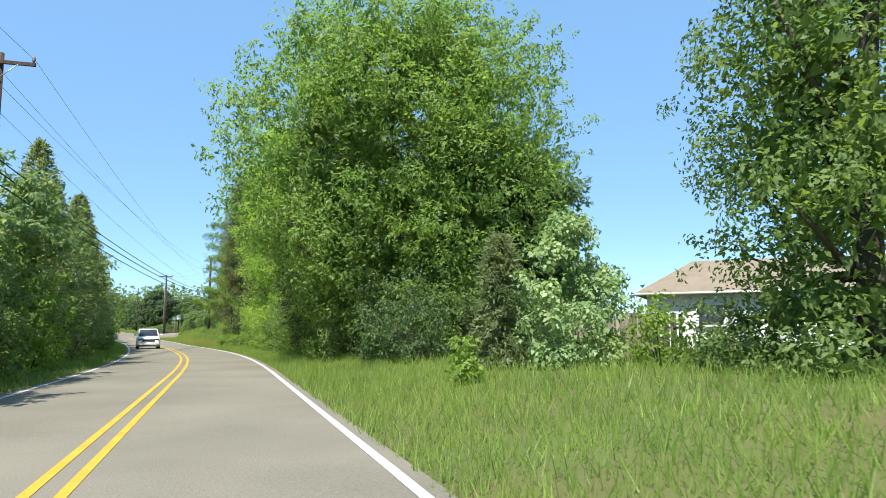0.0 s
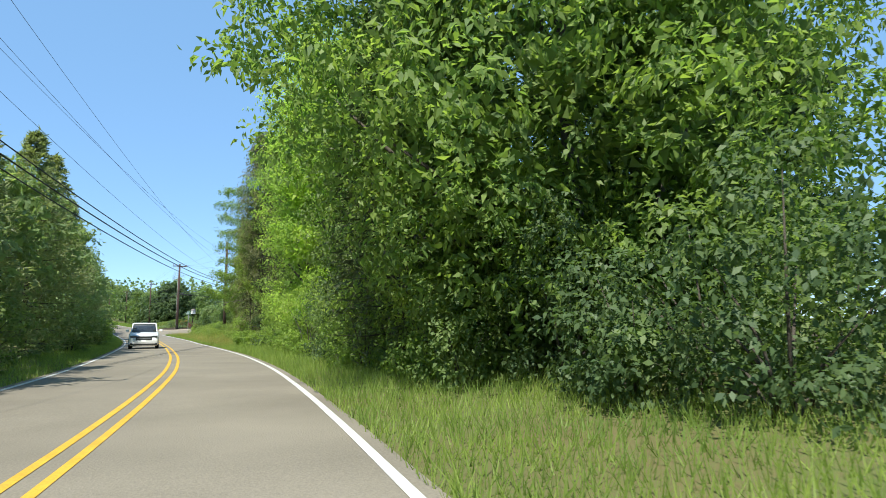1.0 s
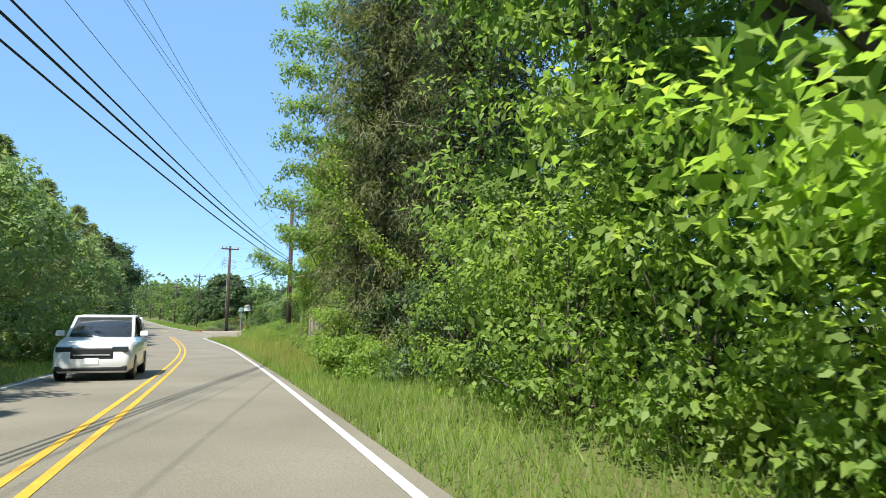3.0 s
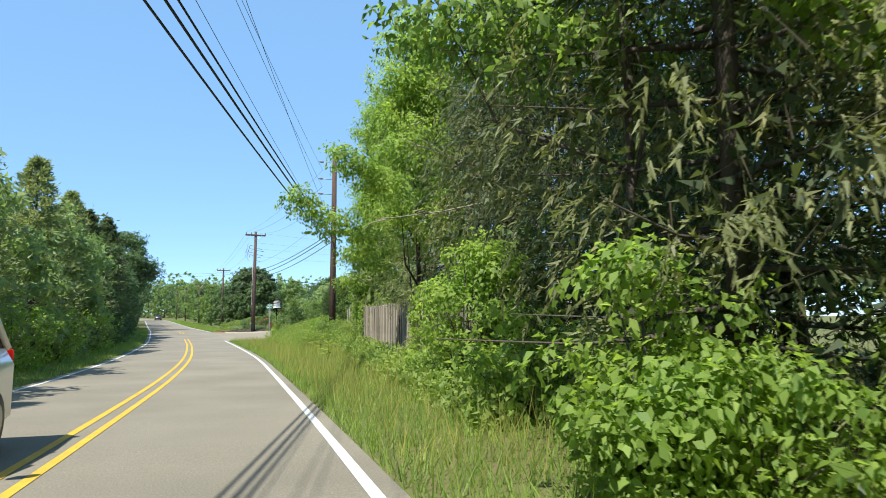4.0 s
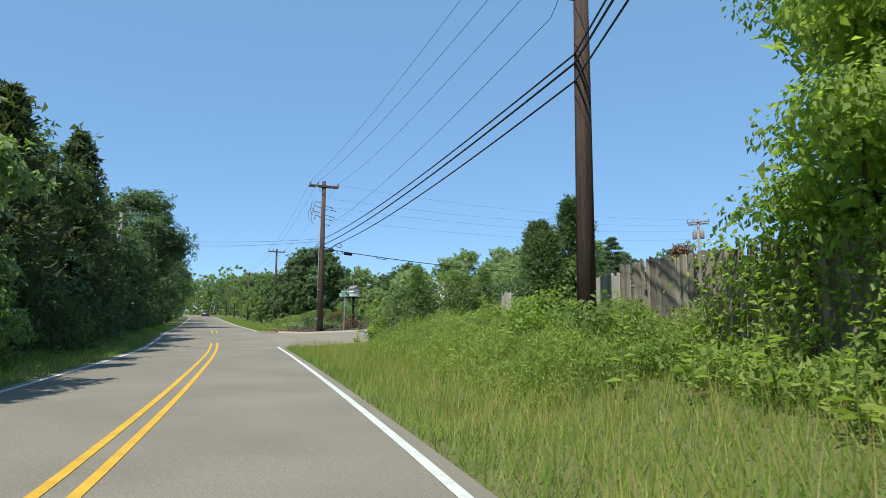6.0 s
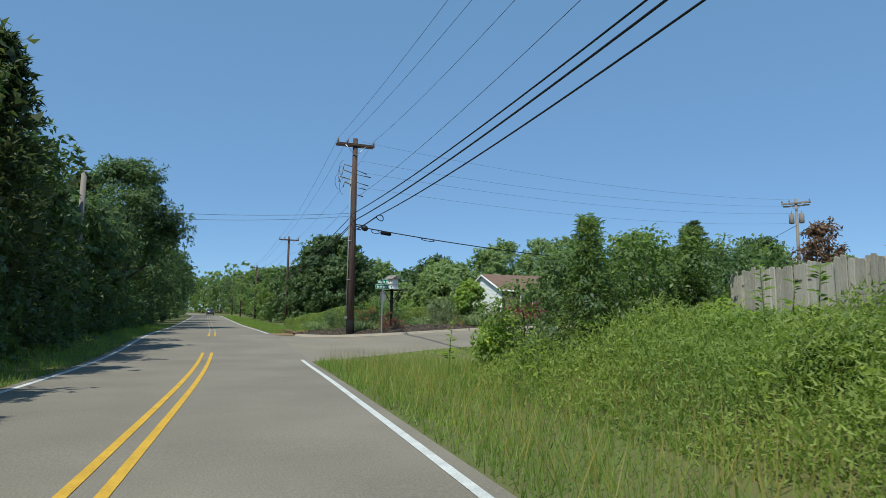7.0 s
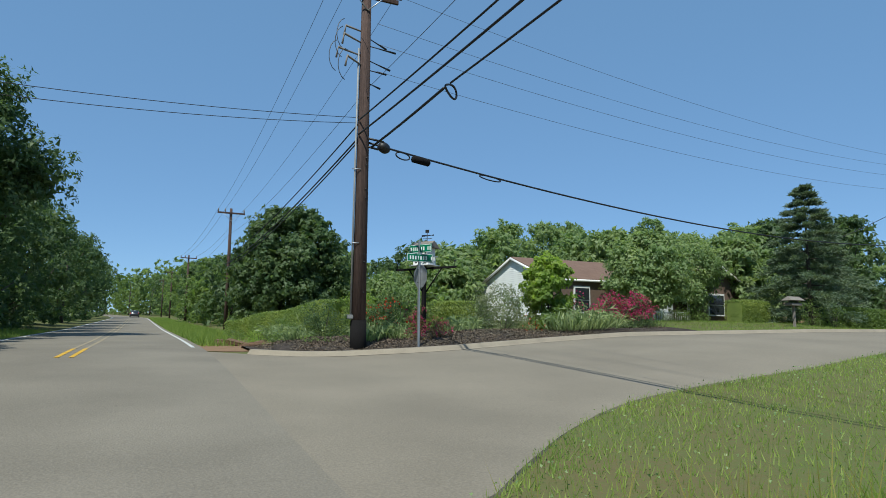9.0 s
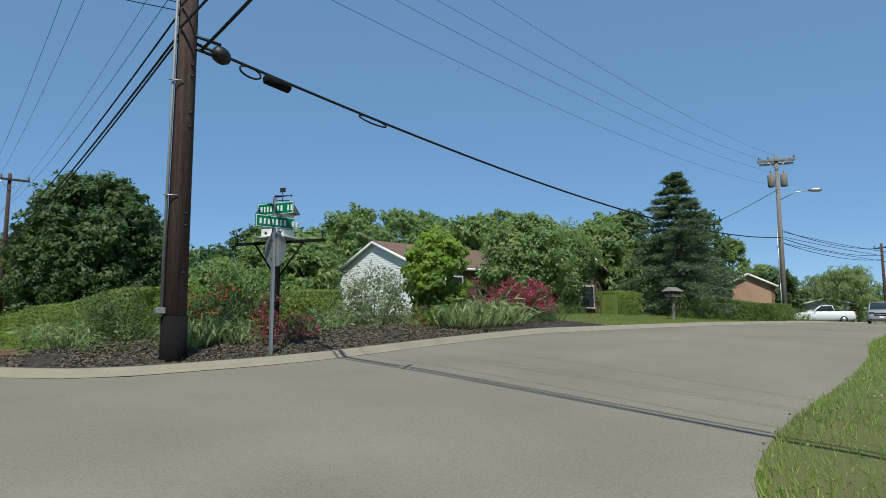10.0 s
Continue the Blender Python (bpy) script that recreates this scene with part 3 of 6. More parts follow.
def tuft_field(name, label, spots, height, width, material, seed, lean=0.35, kind="stuff", category="grass"):
    """Blades of grass standing on the land at many spots (x, y, z offset already known from the land)."""
    rng = np.random.default_rng(seed)
    z = land(spots[:, 0], spots[:, 1])
    b = np.c_[spots, z - 0.01]
    a = unit(np.c_[rng.normal(0, lean, (len(b), 2)), np.ones(len(b))])
    k = height * rng.uniform(0.45, 1.35, len(b))
    ob = part(name, leaf_mesh(name, b, a, k, width, M[material], rng, roll=0, blade=True))
    return tagged(ob, label, category, kind=kind)


def off_road(rng, n, y0, y1, d0, d1, side):
    """Spots in a band beside the main road: side 1 right, -1 left."""
    y = rng.uniform(y0, y1, n)
    d = rng.uniform(d0, d1, n)
    return np.c_[lane(y) + side * d, y]


# Woods to the right of the road
def build_right_woods():
    T = tree
    # inner_leaf is a darker green: shade inside the broad crown put into colour
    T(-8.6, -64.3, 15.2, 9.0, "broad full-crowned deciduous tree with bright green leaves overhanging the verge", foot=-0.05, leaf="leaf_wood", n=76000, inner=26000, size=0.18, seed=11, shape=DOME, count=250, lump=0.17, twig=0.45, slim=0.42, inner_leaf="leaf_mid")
    T(-6.9, -55.4, 15.5, 4.8, "tall leafy tree with dark foliage at the wood's edge", foot=-0.03, leaf="leaf_mid", n=34000, inner=6000, size=0.13, seed=12, shape=WALL, count=130, lump=0.21)
    T(-6.2, -45.6, 15.5, 4.1, "tall tree draped from top to foot in bright green vines", foot=-0.03, leaf="leaf_vine", n=42000, inner=13000, size=0.14, seed=13, shape=WALL, count=150, lump=0.24)
    T(-4.7, -39.6, 15.0, 3.7, "tall leafy tree hung with green creeper", foot=-0.04, leaf="leaf_wood", n=30000, inner=4000, size=0.14, seed=14, shape=WALL, count=130, lump=0.26)
    conifer(float(lane(-53.0)) + 8.3, -53.0, 12.5, 2.6, "brownish cedar with hanging sprays among leafy trees", leaf="cedar_dry", n=17000, seed=24, size=0.15, taper=0.4, tiers=28, dead=4)
    conifer(float(lane(-60.3)) + 5.6, -60.3, 11.5, 2.3, "dark cedar wedged between leafy trees", leaf="cedar", n=14000, seed=25, size=0.15, taper=0.45, tiers=26, dead=3)
    conifer(-6.6, -51.0, 14, 1.9, "tall brownish cedar with hanging sprays between leafy trees", leaf="cedar", n=32000, inner=8000, seed=26, size=0.14, taper=0.4, tiers=32, dead=5)
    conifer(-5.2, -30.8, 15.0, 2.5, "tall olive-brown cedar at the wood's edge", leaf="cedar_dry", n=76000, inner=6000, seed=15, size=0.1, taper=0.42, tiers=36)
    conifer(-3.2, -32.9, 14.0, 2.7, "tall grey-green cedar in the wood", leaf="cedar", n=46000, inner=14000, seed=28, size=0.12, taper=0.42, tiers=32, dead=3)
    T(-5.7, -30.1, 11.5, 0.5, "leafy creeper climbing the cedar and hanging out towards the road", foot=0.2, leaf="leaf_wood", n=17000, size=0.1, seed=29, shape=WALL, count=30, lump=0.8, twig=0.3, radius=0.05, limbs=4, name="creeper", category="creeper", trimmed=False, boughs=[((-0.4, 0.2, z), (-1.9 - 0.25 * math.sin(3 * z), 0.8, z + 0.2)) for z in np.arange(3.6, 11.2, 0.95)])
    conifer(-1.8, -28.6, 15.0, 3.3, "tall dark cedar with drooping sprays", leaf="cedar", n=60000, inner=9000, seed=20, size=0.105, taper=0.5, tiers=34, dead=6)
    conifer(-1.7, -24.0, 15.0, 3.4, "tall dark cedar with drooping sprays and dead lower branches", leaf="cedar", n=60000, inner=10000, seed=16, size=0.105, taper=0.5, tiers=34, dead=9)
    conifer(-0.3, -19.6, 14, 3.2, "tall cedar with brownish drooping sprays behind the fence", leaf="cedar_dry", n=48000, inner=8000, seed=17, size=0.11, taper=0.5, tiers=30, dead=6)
    conifer(2.6, -13.5, 13, 3.2, "tall dark cedar behind the weathered fence", leaf="cedar", n=26000, taper=0.5, inner=6000, seed=21, size=0.16)
    T(-1.8, -16.2, 11.5, 1.3, "slender tree with bright young leaves leaning over the fence", foot=0.2, leaf="leaf_bright", n=30000, size=0.115, seed=18, shape=WALL, count=80, lump=0.55, radius=0.09, ry=1.3, twig=0.35, trimmed=False, boughs=(((-1.6, -1.0, 2.9), (-4.3, -2.4, 4.1)), ((-1.2, -1.4, 4.6), (-3.3, -2.6, 5.3))))
    T(0.95, -4.9, 13.0, 1.45, "tall tree wrapped in bright hanging vines at the fence", foot=-0.02, leaf="leaf_bright", n=34000, inner=5000, size=0.115, seed=19, shape=WALL, count=100, lump=0.45, ry=1.7, radius=0.15, droop=0.7, boughs=(((-0.6, -0.6, 4.4), (-2.1, -1.2, 3.9)), ((-0.6, -0.6, 3.4), (-2.2, -1.2, 2.7)), ((-0.4, -0.6, 5.4), (-1.6, -1.2, 5.0)), ((0.2, -1.0, 4.6), (1.6, -2.0, 4.0))))
    conifer(1.4, -9.2, 13.5, 2.9, "tall grey-green cedar with bare lower branches behind the fence", leaf="cedar_light", n=52000, inner=9000, seed=27, size=0.115, taper=0.42, tiers=34, dead=9)
    T(5.4, -7.4, 12.5, 4.0, "tall dark tree with a stout trunk behind the fence", foot=0.25, leaf="leaf_dark", n=14000, size=0.15, seed=22, shape=ROUND, count=50, radius=0.34)
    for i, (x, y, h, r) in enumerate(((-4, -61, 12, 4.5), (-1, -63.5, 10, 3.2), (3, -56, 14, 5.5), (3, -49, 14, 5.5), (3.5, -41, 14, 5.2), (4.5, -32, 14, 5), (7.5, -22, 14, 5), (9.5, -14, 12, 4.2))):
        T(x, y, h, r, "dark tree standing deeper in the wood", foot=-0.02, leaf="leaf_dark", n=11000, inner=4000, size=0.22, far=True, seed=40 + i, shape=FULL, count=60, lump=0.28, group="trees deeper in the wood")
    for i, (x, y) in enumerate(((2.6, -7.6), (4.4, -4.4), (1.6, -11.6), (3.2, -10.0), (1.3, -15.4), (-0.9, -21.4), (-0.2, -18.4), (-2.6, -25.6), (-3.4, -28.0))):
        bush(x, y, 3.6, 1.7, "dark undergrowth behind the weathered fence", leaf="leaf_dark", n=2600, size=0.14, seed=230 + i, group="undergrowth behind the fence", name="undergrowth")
    rng = np.random.default_rng(23)
    kinds = ("leaf_mid", "leaf_bright", "leaf_dark", "leaf_mid", "leaf_bright")
    labels = {"leaf_mid": "tangled green bush at the foot of the trees", "leaf_bright": "bright green leafy bush at the foot of the trees", "leaf_dark": "dark shady bush at the foot of the trees"}
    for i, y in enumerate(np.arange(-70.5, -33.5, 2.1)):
        # shade under the broad tree and sun further on are put into leaf colour
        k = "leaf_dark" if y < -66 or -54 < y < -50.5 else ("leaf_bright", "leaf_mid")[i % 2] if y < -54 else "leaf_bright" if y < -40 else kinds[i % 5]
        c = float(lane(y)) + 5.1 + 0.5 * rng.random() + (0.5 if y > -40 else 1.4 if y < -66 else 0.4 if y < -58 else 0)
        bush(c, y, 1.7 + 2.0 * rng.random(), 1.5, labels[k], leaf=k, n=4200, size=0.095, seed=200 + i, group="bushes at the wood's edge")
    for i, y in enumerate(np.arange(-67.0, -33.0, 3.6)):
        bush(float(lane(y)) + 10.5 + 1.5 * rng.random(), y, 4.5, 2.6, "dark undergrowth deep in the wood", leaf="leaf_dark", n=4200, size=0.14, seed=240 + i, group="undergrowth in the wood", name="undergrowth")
    for i, (x, y) in enumerate(((-9.0, -69.6), (-7.0, -70.4), (-5.0, -70.0), (-11.0, -69.0))):
        bush(x, y, 2.6, 1.9, "tangled green bush under the broad tree", leaf="leaf_mid", n=3400, size=0.11, seed=290 + i, group="bushes at the wood's edge")
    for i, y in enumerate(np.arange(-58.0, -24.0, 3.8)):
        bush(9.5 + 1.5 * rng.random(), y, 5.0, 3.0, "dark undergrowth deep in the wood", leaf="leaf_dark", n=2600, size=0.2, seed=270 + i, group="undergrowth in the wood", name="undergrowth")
    bush(-4.6, -25.0, 3.0, 0.95, "sapling with large bright green leaves beside the road", leaf="leaf_bright", n=8000, size=0.09, seed=62, name="sapling", category="sapling", shape=OVAL, count=30)
    bush(-6.45, -31.1, 1.85, 0.8, "sapling with bright green leaves in the verge", leaf="leaf_bright", n=5600, size=0.09, seed=63, name="sapling", category="sapling", shape=OVAL)
    bush(-4.2, -22.2, 0.6, 0.5, "low bright green sapling in the verge", leaf="leaf_bright", n=1900, size=0.085, seed=64, name="sapling", category="sapling")
    for i, (x, y, h) in enumerate(((-6.0, -31.6, 0.95), (-5.6, -30.3, 1.0), (-6.4, -33.2, 0.9), (-4.5, -28.3, 1.15), (-5.2, -32.4, 1.1))):
        bush(x, y, h, 0.85, "low bright green bush beside the road", leaf="leaf_bright", n=2400, size=0.085, seed=75 + i, group="low bushes in the verge")
    bush(-5.2, -27.3, 1.5, 1.0, "low leafy bush in the verge", leaf="leaf_bright", n=2200, size=0.12, seed=65)
    bush(-11.4, -76.4, 3.5, 1.45, "young tree with pale silvery-green leaves", leaf="leaf_pale", n=8000, size=0.115, seed=60, name="young_tree", category="tree", slim=0.7)
    conifer(-12.3, -75.0, 3.0, 0.72, "young dusty green pine in the verge", leaf="pine", n=9000, seed=66, size=0.13, name="young_pine", tiers=14, flat=1.4)
    bush(-14.4, -76.5, 1.0, 0.3, "small yellow-green shrub in the roadside grass", leaf="leaf_bright", n=900, size=0.11, seed=67, name="shrub", category="shrub")
    # top is out of view; height is added so it shades the broad tree
    T(-8.6, -81.2, 17, 4.2, "dark leafy tree beside the road", foot=-0.1, leaf="leaf_mid", n=44000, inner=9000, size=0.13, seed=61, shape=WALL, count=130, lump=0.3, limbs=14)
    for i, (x, y, h, r) in enumerate(((-9.6, -77.3, 1.7, 1.0), (-8.2, -78.6, 1.2, 0.9), (-6.6, -79.0, 1.6, 1.1), (-10.4, -79.4, 0.8, 0.8))):
        bush(x, y, h, r, "low green bush before the house", leaf="leaf_mid" if i % 2 else "leaf_bright", n=1800, size=0.11, seed=68 + i * 7, group="bushes before the house")


def build_hanging_vine():
    """A rope of creeper hanging from the cedars down towards the verge."""
    rng = np.random.default_rng(77)
    line = np.array([(-7.15, -31.7, 5.6), (-6.65, -31.8, 4.15), (-6.15, -31.95, 3.4), (-5.7, -32.1, 3.0), (-5.1, -32.4, 2.5)])
    t = rng.uniform(0, 4, 1500)
    i = np.minimum(t.astype(int), 3)
    p = line[i] + (line[i + 1] - line[i]) * (t - i)[:, None] + rng.normal(0, 0.13, (1500, 3))
    top = thing("vine", "rope of bright creeper hanging from the cedars", "vine")
    part("stem", tubes("stem", [([Vector(q) for q in line], 0.02)], M["bark"], 5), top)
    part("foliage", leaf_mesh("foliage", p, unit(rng.normal(0, 0.7, (1500, 3)) - (0, 0, 0.6)), 0.1, 0.07, M["leaf_bright"], rng), top)


def build_left_woods():
    rng = np.random.default_rng(5)
    # along the road: place, height of the back row
    hs = ([-85, -62, -55, -47, -40, -30, -18, -6, 6, 14, 24, 30, 38, 44, 60, 80, 120], [9, 9.2, 8.8, 8.6, 9.4, 10.2, 9.0, 8.2, 8.2, 8.8, 9.0, 7.0, 7.6, 9.5, 9.5, 10, 11])
    y, i = -78.0, 0
    while y < 46:
        c = float(lane(y))
        h = float(np.interp(y, *hs)) * (0.92 + 0.14 * rng.random())
        d = 6.1 + rng.random() * 0.8
        # windscreen haze before y 14 and shade beyond it are put into leaf colours
        if i % 2 == 0:
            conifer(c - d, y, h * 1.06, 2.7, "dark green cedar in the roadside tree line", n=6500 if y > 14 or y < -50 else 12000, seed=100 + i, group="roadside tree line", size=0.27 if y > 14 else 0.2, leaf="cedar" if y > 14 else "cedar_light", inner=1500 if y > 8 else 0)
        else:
            tree(c - d - 0.4, y, h * (0.93 if y > 14 else 0.84), 2.9, "leafy tree in the roadside tree line", foot=-0.08, leaf="leaf_haze" if y < 14 else "leaf_dark", n=7500, size=0.235, far=True, seed=100 + i, shape=FULL, count=56, group="roadside tree line", inner=1200 if y > 8 else 0)
        y += 3.3 + rng.random() * 1.2
        i += 1
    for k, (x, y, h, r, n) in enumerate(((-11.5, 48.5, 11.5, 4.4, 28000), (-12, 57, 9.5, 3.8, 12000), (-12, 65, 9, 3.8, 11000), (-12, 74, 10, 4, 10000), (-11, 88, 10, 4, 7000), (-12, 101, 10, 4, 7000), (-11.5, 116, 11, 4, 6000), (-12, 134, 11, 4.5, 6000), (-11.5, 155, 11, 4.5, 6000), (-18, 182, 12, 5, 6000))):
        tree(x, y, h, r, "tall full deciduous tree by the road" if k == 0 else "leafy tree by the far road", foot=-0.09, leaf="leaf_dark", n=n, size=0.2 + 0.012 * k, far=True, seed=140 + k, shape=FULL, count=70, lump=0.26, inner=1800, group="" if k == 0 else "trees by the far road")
    for k, (y, h, leaf) in enumerate(((-76, 4.2, "leaf_bright"), (-72.5, 4.6, "leaf_mid"), (-69, 4.2, "leaf_bright"), (-65, 4.4, "leaf_mid"), (-60.5, 3.6, "leaf_bright"), (-53, 2.6, "leaf_mid"), (-34, 2.2, "leaf_mid"), (-17.5, 2.0, "leaf_mid"), (-10, 2.0, "leaf_bright"), (-4.5, 2.4, "leaf_bright"), (5.0, 2.6, "leaf_bright"), (8.0, 1.8, "leaf_mid"))):
        bush(float(lane(y)) - 5.0, y, h, 1.7, "roadside bush with light green leaves", leaf=leaf, n=4200 if h > 3 else 2600, size=0.12, seed=160 + k, group="bushes along the tree line")
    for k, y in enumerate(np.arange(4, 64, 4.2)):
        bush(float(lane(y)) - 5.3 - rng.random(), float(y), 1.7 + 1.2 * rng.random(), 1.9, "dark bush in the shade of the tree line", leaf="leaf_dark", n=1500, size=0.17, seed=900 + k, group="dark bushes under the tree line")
    # second row, added to keep sky light from coming through the tree line
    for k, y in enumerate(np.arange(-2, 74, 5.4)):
        tree(float(lane(y)) - 11.5 - 1.2 * rng.random(), float(y), 8.6 + 1.6 * rng.random(), 3.6, "dark tree added behind the roadside tree line to block sky light", foot=-0.06, leaf="leaf_dark", n=4200, far=True, size=0.3, seed=950 + k, shape=FULL, count=46, lump=0.3, group="second row of the left wood", limbs=4)
    # wooded hill and hedgerow far off
    for k, (x, y, h, r) in enumerate(((3.2, 78, 6.5, 3.6), (3.8, 87, 7.2, 3.8), (3.2, 97, 7.8, 3.9), (3.8, 109, 8.4, 4.2), (4, 124, 9.5, 4.5), (3.5, 140, 10.5, 4.8), (4.5, 160, 11, 5), (4, 185, 12, 5), (14, 82, 5.5, 3.5), (22, 92, 7, 4), (12, 102, 8, 4.5), (-26, 205, 13, 6), (3, 215, 13, 6), (-7, 236, 13, 6.5), (-14, 246, 15, 6.5), (-1, 250, 15, 7))):
        tree(x, y, h, r, "leafy tree in the hedgerow along the far road", foot=-0.06, leaf="leaf_mid" if k % 3 else "leaf_dark", n=4200, far=True, size=0.32 + 0.005 * k, seed=180 + k, shape=FULL, count=60, lump=0.28, group="hedgerow along the far road", limbs=5)
    mids, sizes = [], []
    for _ in range(460):
        x, y = rng.uniform(-150, 190), rng.uniform(190, 360)
        if abs(x - float(lane(y))) < 10 and y < 400:
            continue
        h = rng.uniform(12, 18)
        for q in range(3):
            mids.append((x + rng.normal(0, 2.5), y + rng.normal(0, 2.5), lz(x, y) + h * (0.25 + 0.27 * q)))
            sizes.append(h * rng.uniform(0.22, 0.34))
    for _ in range(70):
        x, y = rng.uniform(-34, 14), rng.uniform(228, 280)
        if abs(x - float(lane(y))) < 8:
            continue
        for q in range(4):
            mids.append((x + rng.normal(0, 1.5), y + rng.normal(0, 1.5), lz(x, y) + 1.5 + 3.2 * q))
            sizes.append(rng.uniform(2.8, 3.8))
    for x in np.arange(-70, 60, 3.5):
        for q in range(3):
            mids.append((x, 440 + rng.normal(0, 5), lz(x, 440) + 3.0 + 5.0 * q + rng.normal(0, 0.8)))
            sizes.append(4.2)
    b, a, f = sprays(rng, np.array(mids), np.array(sizes), 6, 10, 0.6)
    k = rng.uniform(0.7, 1.2, len(b))
    tagged(part("far_woods", leaf_mesh("far_woods", b, a, k, k * 0.75, M["leaf_haze"], rng, blade=True, face=f)), "distant wooded hill in full leaf", "woods", kind="stuff")


def build_background_right():
    """Trees beyond the corner house and along the side street."""
    T = tree
    T(24.5, 25.6, 6.3, 1.6, "purple-leaved plum tree on the corner lawn", foot=0.12, leaf="plum_leaf", n=5000, far=True, size=0.18, seed=298, shape=ROUND, count=60, lump=0.24)
    spec = (
        (22, 63, 7.5, 3.4, "leaf_mid"), (30, 62, 8.0, 3.4, "leaf_mid"), (17.5, 66, 6.2, 3.0, "leaf_mid"), (44, 64, 9.0, 3.6, "leaf_mid"), (11.5, 60, 3.6, 2.2, "leaf_haze"), (25.5, 52.5, 6.6, 2.6, "leaf_mid"),
        (26, 68, 9.3, 3.4, "leaf_mid"), (15.6, 57.5, 5.4, 2.8, "leaf_mid"), (12.6, 51.5, 4.0, 2.0, "leaf_mid"), (33, 72, 10.4, 3.8, "leaf_mid"), (39, 76, 11.4, 4.2, "leaf_mid"), (52, 77, 13.8, 3.6, "leaf_mid"), (46, 72, 11, 4.0, "leaf_dark"),
        (20, 74, 7.5, 4.0, "leaf_dark"), (15, 84, 7.5, 4.2, "leaf_mid"), (28, 58, 7.0, 3.4, "leaf_mid"), (36, 56, 7.4, 3.4, "leaf_mid"), (42, 55, 7.5, 3.2, "leaf_mid"),
        (29.5, 45.8, 5.6, 2.2, "leaf_mid"), (32, 47.5, 6.6, 2.8, "leaf_mid"), (36, 48.5, 7.5, 2.9, "leaf_dark"), (62, 53.8, 9.0, 2.6, "leaf_mid"), (66.5, 51.2, 5.6, 2.6, "leaf_dark"), (43, 47.5, 8.5, 3.2, "leaf_dark"), (50, 52, 8.0, 3.4, "leaf_mid"), (60, 60, 9, 4, "leaf_mid"), (72, 70, 9, 5, "leaf_mid"), (88, 62, 8, 5, "leaf_mid"),
    )
    # plain green trees here take the green with haze in its colour
    for i, (x, y, h, r, leaf) in enumerate(spec):
        T(x, y, h, r, "leafy tree behind the corner house", foot=-0.05, leaf="leaf_haze" if leaf == "leaf_mid" else leaf, n=7500, far=True, size=0.3, seed=300 + i, shape=ROUND if h > 9 else FULL, count=130, lump=0.2, twig=0.42, inner=1500, group="trees behind the corner house")


# Poles and wires
def pole(x, y, h, label, radius=0.16, arm=2.4, wood="pole_wood", turn=0.0, double=False):
    """A utility pole with a crossarm, braces and insulators."""
    top = thing("utility_pole", label, "utility pole", pose(x, y, lz(x, y), 0, 0, turn))
    part("shaft", tubes("shaft", [([(0, 0, -0.5), (0, 0, h * 0.5), (0, 0, h)], [radius * 1.1, radius * 0.92, radius * 0.72])], M[wood], 14), top)
    if arm:
        for q in ((-1, 1) if double else (-1,)):
            part("crossarm", box("crossarm", (arm, 0.09, 0.12), M[wood], 0.01, (0, q * 0.15, h - 0.42)), top)
        for sgn in (-1, 1):
            part("brace", tubes("brace", [([(sgn * arm * 0.28, -0.2, h - 0.4), (0, -0.15, h - 0.95)], 0.017)], M["steel"], 5), top)
        for ox in (-0.47, -0.22, 0.47):
            part("insulator", tubes("insulator", [([(ox * arm, -0.15, h - 0.3), (ox * arm, -0.15, h - 0.22), (ox * arm, -0.15, h - 0.13), (ox * arm, -0.15, h - 0.06)], [0.02, 0.055, 0.05, 0.03])], M["pole_grey"], 8), top)
    return top


def span(name, label, a, b, sag, radius, material="cable", n=24):
    """A wire hung between two points."""
    a, b = Vector(a), Vector(b)
    pts = [a.lerp(b, t) - Vector((0, 0, 4 * sag * t * (1 - t))) for t in np.linspace(0, 1, n)]
    return tagged(part(name, tubes(name, [(pts, radius)], M[material], 6)), label, "cable")


